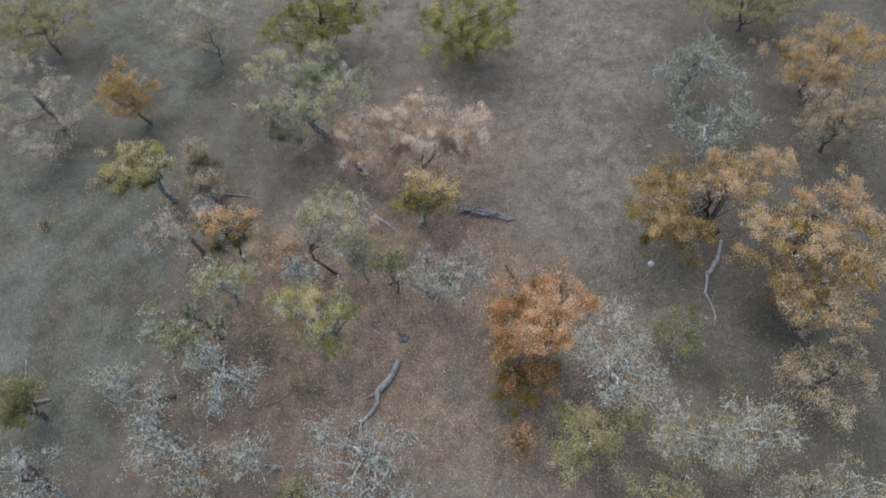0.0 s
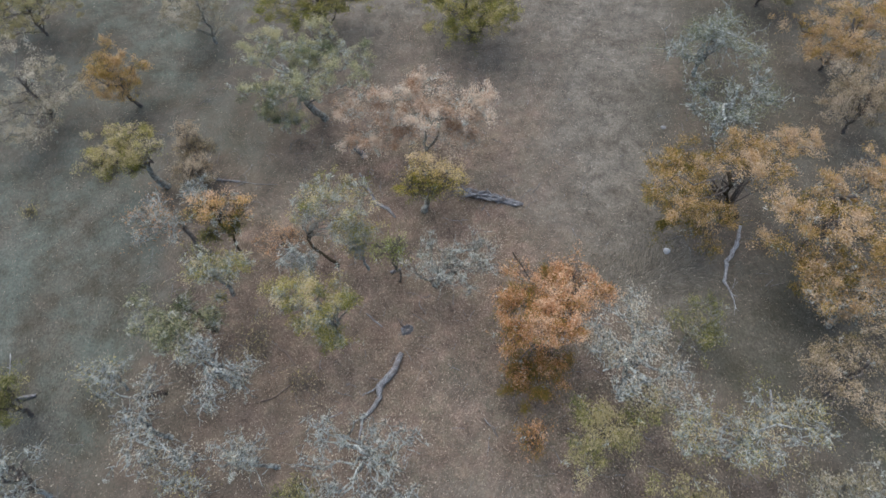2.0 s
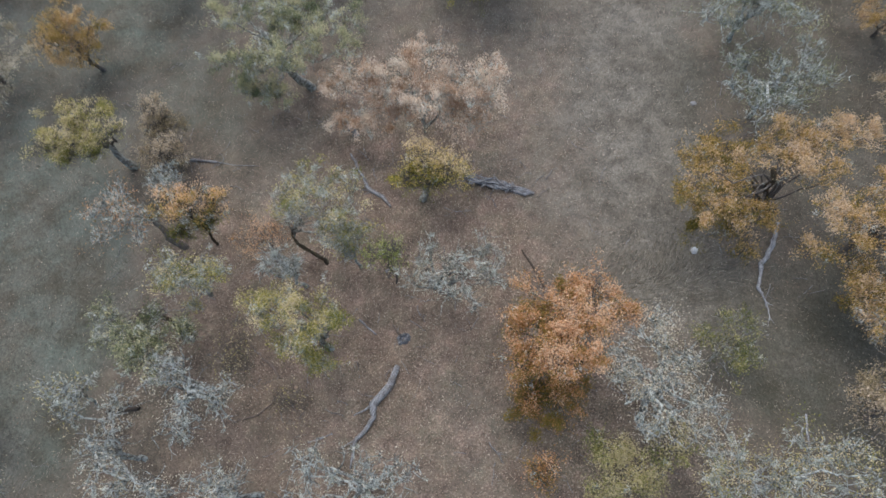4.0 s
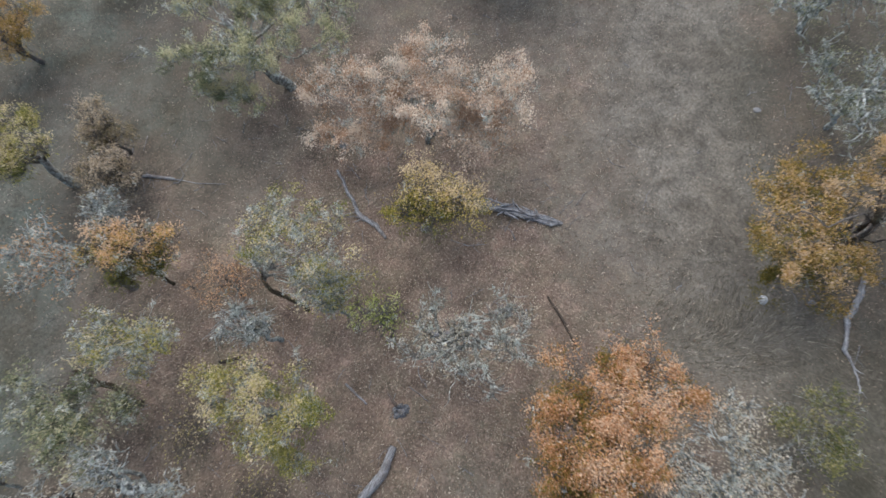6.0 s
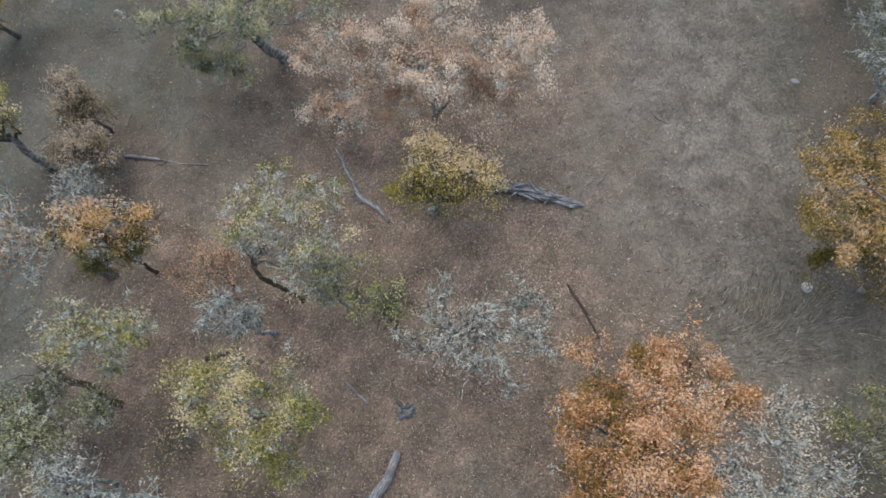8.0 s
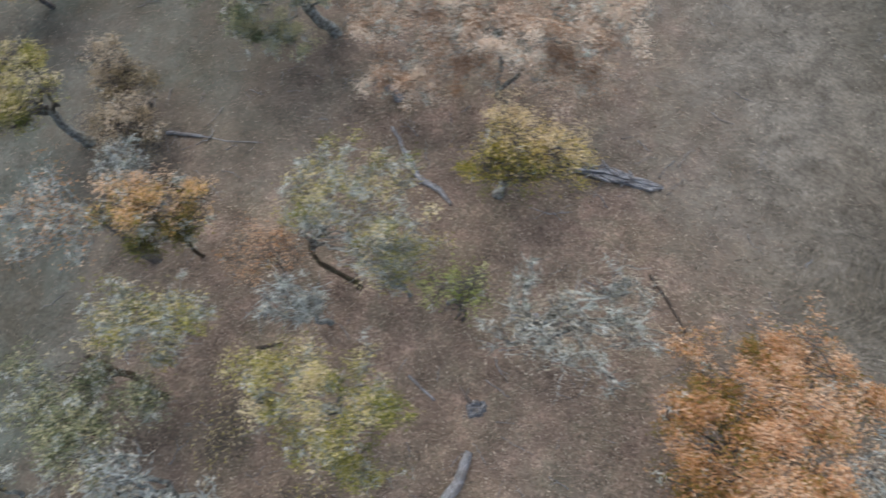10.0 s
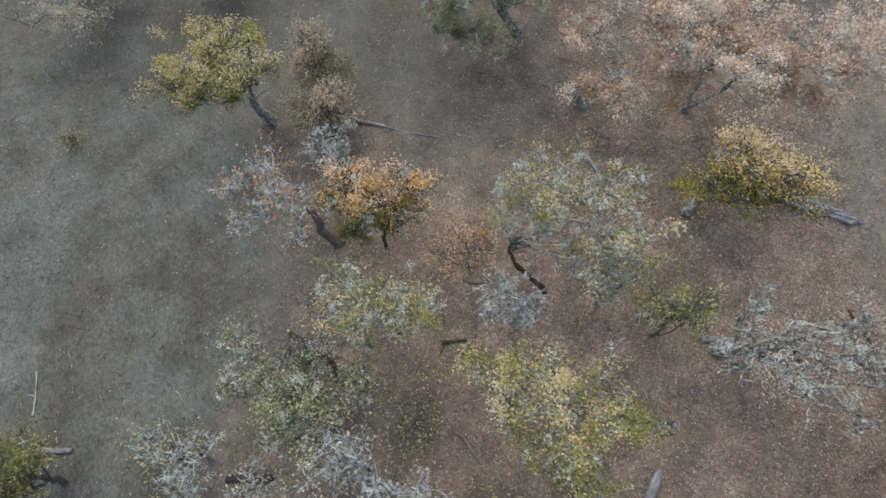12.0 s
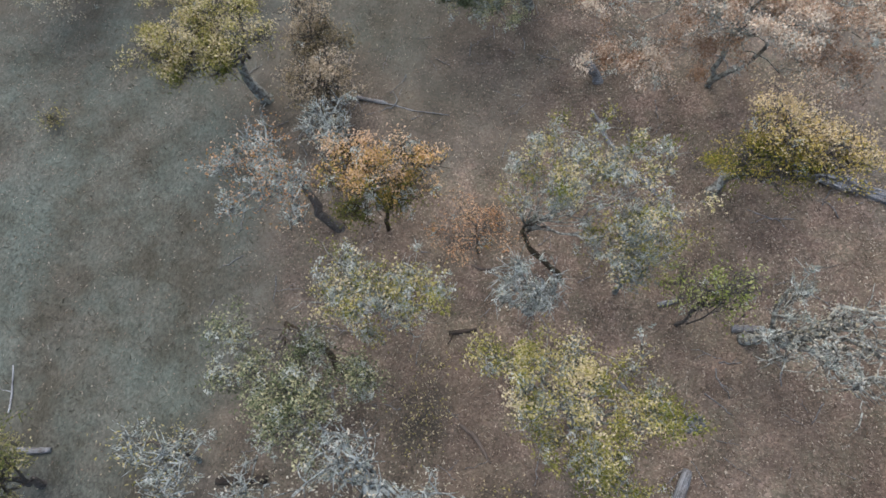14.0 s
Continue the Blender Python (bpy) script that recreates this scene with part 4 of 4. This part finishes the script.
def build_litter():
    """Fallen oak leaves, whole and broken, thickest under the trees."""
    rng = np.random.default_rng(5)
    n = 1000000
    x, y = rng.uniform(-25, 20, n), rng.uniform(-1, 33, n)
    # fewer pale leaves where the ground is painted dimmer
    keep = rng.uniform(0, 1, n) < 0.03 + 0.83 * cover_at(x, y) ** 1.6 * (1 - 0.75 * grey_dim_at(x, y))
    x, y = x[keep], y[keep]
    n = len(x)
    at = np.stack([x, y, rise_at(x, y) + rng.uniform(0.008, 0.04, n)], -1)
    head = np.stack([rng.normal(0, 1, n), rng.normal(0, 1, n), rng.normal(0, 0.2, n)], -1)
    up = rng.normal(0, 0.32, (n, 3)) + (0, 0, 1)
    tone = np.clip(0.05 + 0.95 * rng.beta(1.2, 1.45, n) + np.where(rng.uniform(0, 1, n) < 0.07, 0.42, 0.0), 0, 1)
    ob = new("leaf_litter", scatter_blades("leaf_litter", at, head, up, rng.uniform(0.028, 0.06, n) * np.where(rng.uniform(0, 1, n) < 0.07, 1.5, 1.0), tone, LEAF["litter"], CHIP_SHAPE, CHIP_TRIS))
    tagged(ob, label="fallen brown and tan oak leaves strewn on the ground", category="leaf litter", kind="stuff")


build_litter()

BLADE_SHAPE = np.array([(0, 0.055, 0), (0, -0.055, 0), (1, 0, 0.02)])


def build_grass():
    """Dry bent grass in the open places, thin under the trees."""
    rng = np.random.default_rng(6)
    n = 75000
    x, y = rng.uniform(-25, 20, n), rng.uniform(-1, 33, n)
    thick = 0.5 + 0.5 * np.sin(0.9 * x + 0.6 * np.sin(0.7 * y)) * np.cos(0.8 * y + 0.5)
    keep = rng.uniform(0, 1, n) < np.clip(1.15 - cover_at(x, y), 0.10, 1) * (0.4 + 0.6 * thick)
    x, y = np.repeat(x[keep], 6), np.repeat(y[keep], 6)
    n = len(x)
    x, y = x + rng.normal(0, 0.09, n), y + rng.normal(0, 0.09, n)
    at = np.stack([x, y, rise_at(x, y) - 0.01], -1)
    swirl = 1.9 * np.sin(0.55 * x + 1.3 * np.cos(0.45 * y)) + 1.6 * np.cos(0.6 * y + 0.9 * np.sin(0.5 * x + 2.0))
    head = np.stack([np.cos(swirl) + rng.normal(0, 0.9, n), np.sin(swirl) + rng.normal(0, 0.9, n), rng.uniform(0.05, 0.5, n)], -1)
    # blades darken with the ground's painted dimming
    tone = np.clip(np.repeat(rng.beta(0.9, 1.3, n // 6), 6) + rng.normal(0, 0.15, n) - 0.25 * grey_dim_at(x, y), 0, 1)
    k = 2200
    lx, ly = 6.0 + rng.normal(0, 1.15, k), 11.0 + rng.normal(0, 0.75, k)
    comb = 0.25 + 0.5 * np.sin(1.3 * lx) + 0.6 * np.sin(1.7 * ly + 0.5) + rng.normal(0, 0.3, k)
    at = np.concatenate([at, np.stack([lx, ly, rise_at(lx, ly)], -1)])
    head = np.concatenate([head, np.stack([np.cos(comb), np.sin(comb), rng.uniform(0.02, 0.2, k)], -1)])
    tone = np.concatenate([tone, np.clip(rng.normal(0.4, 0.2, k), 0, 1)])
    size = np.concatenate([rng.uniform(0.06, 0.18, n), rng.uniform(0.1, 0.28, k)])
    n += k
    ob = new("dry_grass", scatter_blades("dry_grass", at, head, rng.normal(0, 0.3, (n, 3)) + (0, 0, 1), size, tone, LEAF["grass"], BLADE_SHAPE, FIBRE_TRIS))
    tagged(ob, label="thin bleached dry grass in the open patches", category="grass", kind="stuff")


build_grass()


# ---- fallen wood and stones ----
def on_ground(x, y, up=0.0):
    return np.array([x, y, rise_at(x, y) + up])


def fallen(name, label, category, points, radii, material, seed, sides=9, rough=0.07, sway=0.02, branches=(), splinters=0):
    """Fallen wood lying along ground points; branches: (place along it, way to the tip, thickness at the foot)."""
    rng = np.random.default_rng(seed)
    origin = on_ground(*points[0])
    ob = tagged(new(name), label=label, category=category)
    ob.location = origin
    turn = math.atan2(points[-1][1] - points[0][1], points[-1][0] - points[0][0])
    ob.rotation_euler[2] = turn
    back = np.array(Matrix.Rotation(-turn, 3, "Z")).T
    legs = [crooked(on_ground(*a, ra * 0.75) - origin, on_ground(*b, rb * 0.75) - origin, 7, sway, rng) for (a, b, ra, rb) in zip(points, points[1:], radii, radii[1:])]
    way = np.concatenate([legs[0]] + [leg[1:] for leg in legs[1:]]) @ back
    thick = np.interp(np.linspace(0, len(radii) - 1, len(way)), range(len(radii)), radii)
    wood = Wood()
    wood.tube(way, thick, sides, rng, rough)
    part("stem", wood.mesh("stem", material), ob)
    for place, tip, r in branches:
        wood = Wood()
        s = along_way(way, place)
        b = crooked(s, s + np.array(tip) @ back, 6, 0.12, rng)
        wood.tube(b, r * np.linspace(1, 0.3, 6), 6, rng, 0.06)
        part("branch", wood.mesh("branch", material), ob)
    for _ in range(splinters):
        wood = Wood()
        end = way[0] if rng.uniform() < 0.7 else way[-1]
        out = (way[0] - way[2]) if end is way[0] else (way[-1] - way[-3])
        out = out / np.linalg.norm(out)
        s = end - out * rng.uniform(0.0, 0.35) + rng.normal(0, thick[0] * 0.5, 3) * (1, 1, 0.6)
        e = s + out * rng.uniform(0.15, 0.4) + rng.normal(0, 0.09, 3)
        wood.tube(crooked(s, e, 4, 0.08, rng), np.array([0.035, 0.03, 0.018, 0.005]), 5, rng, 0.1)
        part("splinter", wood.mesh("splinter", material), ob)
    return ob


def split_log():
    """The old log: a ridged, split trunk, open slabs along it, broken limbs and a splintered end."""
    rng = np.random.default_rng(61)
    ob = tagged(new("fallen_log"), label="weathered grey fallen log with a splintered end", category="log")
    a, b = on_ground(-0.1, 14.68), on_ground(2.18, 13.94)
    ob.location = a
    ob.rotation_euler[2] = math.atan2(b[1] - a[1], b[0] - a[0])
    b = a + (math.hypot(b[0] - a[0], b[1] - a[1]), 0.0, b[2] - a[2])
    axis = (b - a) / np.linalg.norm(b - a)
    side = np.cross(axis, (0, 0, 1))
    way = crooked((0, 0, 0.12), b - a + (0, 0, 0.08), 16, 0.03, rng)
    wood = Wood()
    thick = np.interp(np.linspace(0, 1, 16), [0, 0.15, 0.5, 0.85, 1], [0.05, 0.08, 0.105, 0.10, 0.03])
    ridge = 1 + 0.26 * np.sin(np.arange(20) * 2.1)
    wood.tube(way, thick * rng.uniform(0.85, 1.12, 16), 20, rng, 0.09)
    shell = wood.v[0].reshape(16, 20, 3)
    wood.v[0] = (way[:, None] + (shell - way[:, None]) * ridge[None, :, None]).reshape(-1, 3)
    part("stem", wood.mesh("stem", GREY_WOOD, False), ob)
    for n in range(34):
        wood = Wood()
        t = rng.uniform(0.05, 0.9)
        off = side * rng.uniform(-0.15, 0.15) + np.array([0, 0, rng.uniform(0.03, 0.14)])
        s = along_way(way, t) + off
        e = s + axis * rng.uniform(0.12, 0.5) * rng.choice([-1, 1]) + side * rng.normal(0, 0.10) + (0, 0, rng.uniform(-0.03, 0.10))
        wood.tube(crooked(s, e, 6, 0.03, rng), np.array([0.01, 0.03, 0.036, 0.032, 0.02, 0.004]) * rng.uniform(0.6, 1.3), 5, rng, 0.15)
        part("slab", wood.mesh("slab", GREY_WOOD, False), ob)
    for reach_out, across, r in ((0.65, 0.10, 0.035), (0.5, -0.28, 0.03), (0.42, 0.36, 0.025), (0.3, -0.05, 0.03), (0.35, -0.42, 0.02), (0.2, 0.42, 0.022), (0.1, -0.40, 0.02)):
        wood = Wood()
        s = along_way(way, rng.uniform(0.02, 0.15))
        wood.tube(crooked(s, s - axis * reach_out + side * across + (0, 0, rng.uniform(0.0, 0.15)), 7, 0.12, rng), r * np.linspace(1, 0.25, 7), 6, rng, 0.1)
        part("splinter", wood.mesh("splinter", GREY_WOOD), ob)
    for t, across, up in ((0.3, 0.32, 0.15), (0.42, -0.3, 0.1), (0.66, 0.25, 0.12)):
        wood = Wood()
        s = along_way(way, t)
        wood.tube(crooked(s, s + side * across - axis * 0.15 + (0, 0, up), 5, 0.1, rng), np.linspace(0.04, 0.012, 5), 6, rng, 0.1)
        part("branch", wood.mesh("branch", GREY_WOOD), ob)


split_log()
fallen("fallen_branch", "bleached grey fallen branch with a forked end", "branch", [(-2.25, 8.25), (-2.49, 7.6), (-2.93, 7.12), (-2.89, 6.76), (-3.12, 6.4), (-3.4, 6.12), (-3.5, 5.4)], [0.08, 0.12, 0.115, 0.08, 0.065, 0.055, 0.02], GREY_WOOD, 62,
       branches=[(0.34, (-0.5, -0.32, 0.15), 0.04), (0.75, (-0.55, -0.35, 0.1), 0.03)])
fallen("fallen_branch", "short thin pale stick on bare leaf mould", "branch", [(-4.75, 6.1), (-4.4, 6.2), (-4.05, 6.33)], [0.012, 0.022, 0.02], BLEACHED, 76, 6)
fallen("fallen_branch", "long crooked grey-brown branch lying on leaves", "branch", [(-4.12, 15.9), (-3.79, 15.18), (-3.48, 14.55), (-3.26, 14.3), (-2.87, 14.02), (-2.64, 13.7)], [0.04, 0.05, 0.06, 0.075, 0.065, 0.04], GREY_WOOD, 63, sway=0.05,
       branches=[(0.55, (-0.4, -0.05, 0.15), 0.035), (0.57, (-0.25, -0.18, 0.12), 0.03), (0.4, (-0.25, -0.1, 0.1), 0.02)])
fallen("fallen_branch", "straight pale stick with a thin crooked tail", "branch", [(-9.9, 15.9), (-9.0, 15.78), (-8.9, 15.76), (-8.2, 15.62), (-7.4, 15.6)], [0.05, 0.045, 0.016, 0.014, 0.008], GREY_WOOD, 64)
fallen("fallen_branch", "long bare whitish limb trailing on the ground", "branch", [(9.76, 12.6), (9.45, 11.85), (9.15, 11.4), (8.88, 11.15), (8.8, 10.8), (8.62, 10.4), (8.72, 10.1), (8.78, 9.75), (8.74, 9.35)], [0.06, 0.075, 0.07, 0.075, 0.05, 0.055, 0.03, 0.025, 0.012], BLEACHED, 65, sway=0.06,
       branches=[(0.8, (0.16, -0.16, 0.05), 0.02), (0.98, (-0.1, -0.28, 0.03), 0.012), (0.98, (0.08, -0.2, 0.05), 0.01)])
fallen("fallen_branch", "thin dark stick lying in dry grass", "branch", [(1.65, 11.9), (1.95, 11.3), (2.25, 10.6)], [0.03, 0.035, 0.02], CHAR, 66, 6)
fallen("fallen_branch", "short pale grey log piece", "branch", [(-2.72, 11.3), (-2.35, 11.42)], [0.055, 0.05], GREY_WOOD, 67)
fallen("fallen_branch", "short dark brown stick on red leaves", "branch", [(-6.8, 10.32), (-6.25, 10.45)], [0.05, 0.035], CHAR, 68, 7, branches=[(0.1, (-0.05, -0.25, 0.03), 0.025)])
fallen("fallen_branch", "curved piece of grey rotten branch", "branch", [(-6.4, 8.6), (-6.1, 8.42), (-5.75, 7.95)], [0.03, 0.05, 0.02], BROWN_WOOD, 69)
fallen("fallen_branch", "thin white dead stick in the grass", "branch", [(-15.8, 8.75), (-15.6, 8.2), (-15.5, 7.8)], [0.015, 0.022, 0.022], BLEACHED, 70, 6, branches=[(0.5, (-0.25, 0.1, 0.1), 0.012)])
fallen("fallen_branch", "spray of thin pale twigs on fallen leaves", "branch", [(-0.85, 13.6), (-0.4, 13.42), (0.1, 13.45)], [0.012, 0.018, 0.01], GREY_WOOD, 71, 5,
       branches=[(0.4, (-0.35, -0.2, 0.03), 0.01), (0.6, (0.3, -0.25, 0.03), 0.01), (0.75, (0.25, 0.2, 0.03), 0.01)])
fallen("fallen_branch", "grey weathered log half under lichen twigs", "branch", [(-1.35, 10.95), (-0.75, 10.98)], [0.08, 0.07], GREY_WOOD, 72)
fallen("fallen_branch", "thin brown stick near the yellow oak", "branch", [(-3.5, 9.75), (-2.95, 9.25)], [0.03, 0.025], GREY_WOOD, 73, 6)

fallen("fallen_branch", "thin pale stick in dark grass", "branch", [(9.08, 6.65), (8.98, 6.18), (8.94, 5.84)], [0.03, 0.03, 0.015], BLEACHED, 75, 6)

fallen("fallen_log", "dark rotten log beside a bare lichen oak", "log", [(-10.85, 7.05), (-10.4, 7.16), (-9.9, 7.2)], [0.07, 0.1, 0.07], CHAR, 77)
fallen("fallen_log", "grey weathered log beside a low bush", "log", [(-15.1, 7.13), (-14.7, 7.15), (-14.3, 7.22)], [0.05, 0.07, 0.05], GREY_WOOD, 78)
fallen("fallen_branch", "short crooked grey stick on red leaf litter", "branch", [(-6.5, 11.83), (-6.28, 11.76), (-6.05, 11.8)], [0.03, 0.035, 0.02], BROWN_WOOD, 79, 6, branches=[(0.3, (-0.1, 0.2, 0.05), 0.015)])


def build_twigs():
    """Small dead twigs strewn among the leaves."""
    rng = np.random.default_rng(91)
    wood = Wood()
    for _ in range(520):
        x, y = rng.uniform(-13, 11), rng.uniform(3, 22)
        if rng.uniform() > 0.15 + cover_at(np.array(x), np.array(y)):
            continue
        a, length = rng.uniform(0, 6.28), rng.uniform(0.2, 0.75)
        s = on_ground(x, y, 0.03)
        e = on_ground(x + math.cos(a) * length, y + math.sin(a) * length, 0.035)
        way = crooked(s, e, 6, 0.12, rng)
        r = rng.uniform(0.006, 0.015)
        wood.tube(way, r * np.linspace(1, 0.5, 6), 4)
        if rng.uniform() < 0.5:
            f = along_way(way, 0.5)
            wood.tube(crooked(f, f + (math.cos(a + 0.8) * length * 0.4, math.sin(a + 0.8) * length * 0.4, 0.02), 4, 0.1, rng), r * 0.6 * np.linspace(1, 0.4, 4), 4)
    tagged(new("fallen_twigs", wood.mesh("fallen_twigs", GREY_WOOD)), label="thin grey dead twigs strewn over fallen leaves", category="twigs", kind="stuff")


build_twigs()
fallen("fallen_branch", "thin brown branch lying under a lichen oak", "branch", [(-6.9, 6.75), (-6.3, 6.9), (-5.75, 7.35)], [0.02, 0.03, 0.025], BROWN_WOOD, 74, 6, branches=[(0.6, (0.1, -0.3, 0.05), 0.015)])


def snag(x, y, seed):
    """A broken standing dead stem."""
    rng = np.random.default_rng(seed)
    ob = tagged(new("dead_snag"), label="broken grey dead stem standing in leaf litter", category="dead tree")
    ob.location = on_ground(x, y)
    wood = Wood()
    wood.tube(crooked((0, 0, -0.1), (-0.42, 0.12, 0.6), 8, 0.08, rng), np.linspace(0.13, 0.08, 8), 9, rng, 0.14)
    part("trunk", wood.mesh("trunk", GREY_WOOD), ob)
    wood = Wood()
    wood.tube(crooked((-0.38, 0.1, 0.56), (-0.62, 0.05, 0.62), 5, 0.08, rng), np.linspace(0.05, 0.02, 5), 6, rng, 0.08)
    part("branch", wood.mesh("branch", GREY_WOOD), ob)


snag(-3.95, 16.75, 81)


def stump(x, y):
    """A low hollow rotten stump: a ragged ring with a dark floor."""
    rng = np.random.default_rng(82)
    ob = tagged(new("tree_stump"), label="low rotten hollow stump with a dark centre", category="stump")
    ob.location = on_ground(x, y)
    k = 22
    a = np.linspace(0, 2 * np.pi, k, endpoint=False)
    tops = rng.uniform(0.10, 0.26, k)
    lumps = 0.16 * np.sin(2 * a + 0.5) + 0.10 * np.sin(5 * a) + rng.normal(0, 0.09, k)
    rows = []
    for r, z in ((0.19, np.full(k, -0.05)), (0.15, tops * 0.4), (0.125, tops * 0.8), (0.085, tops * 0.7), (0.075, np.full(k, 0.02))):
        rr = 1.1 * r * (1 + lumps)
        rows.append(np.stack([np.cos(a) * rr, np.sin(a) * rr, z], -1))
    v = np.concatenate(rows + [np.array([[0, 0, 0.0]])])
    f = []
    for row in range(4):
        for j in range(k):
            p, q = row * k + j, row * k + (j + 1) % k
            f += [(p, q, q + k), (p, q + k, p + k)]
    f += [(4 * k + j, 4 * k + (j + 1) % k, 5 * k) for j in range(k)]
    part("stump_shell", tri_mesh("stump_shell", v, f, GREY_WOOD, False), ob)
    wood = Wood()
    wood.tube(crooked((-0.10, 0.12, 0.05), (-0.34, 0.46, 0.10), 6, 0.1, rng), np.linspace(0.045, 0.015, 6), 6, rng, 0.1)
    part("root", wood.mesh("root", BROWN_WOOD), ob)


stump(-2.1, 9.08)


def stone(label, x, y, size, material, seed):
    """A worn stone, half sunk."""
    bm = bmesh.new()
    bmesh.ops.create_icosphere(bm, subdivisions=3, radius=1.0)
    for v in bm.verts:
        n = noise.noise(v.co * 1.3 + Vector((seed, 0, 0))) * 0.25 + noise.noise(v.co * 4 + Vector((0, seed, 0))) * 0.07
        v.co = Vector((v.co.x * size[0], v.co.y * size[1], v.co.z * size[2])) * (1 + n)
    me = bpy.data.meshes.new("stone")
    bm.to_mesh(me)
    bm.free()
    me.polygons.foreach_set("use_smooth", np.ones(len(me.polygons), bool))
    me.materials.append(material)
    ob = tagged(new("stone", me), label=label, category="stone")
    ob.location = on_ground(x, y, size[2] * 0.35)


stone("round white stone in dry grass", 7.0, 11.7, (0.115, 0.115, 0.085), WHITE_ROCK, 1)
stone("small blue-grey stone in dry grass", 8.2, 11.6, (0.09, 0.08, 0.05), GREY_ROCK, 2)
stone("flat pale stone sunk in the grass", 8.05, 17.45, (0.12, 0.09, 0.03), GREY_ROCK, 3)
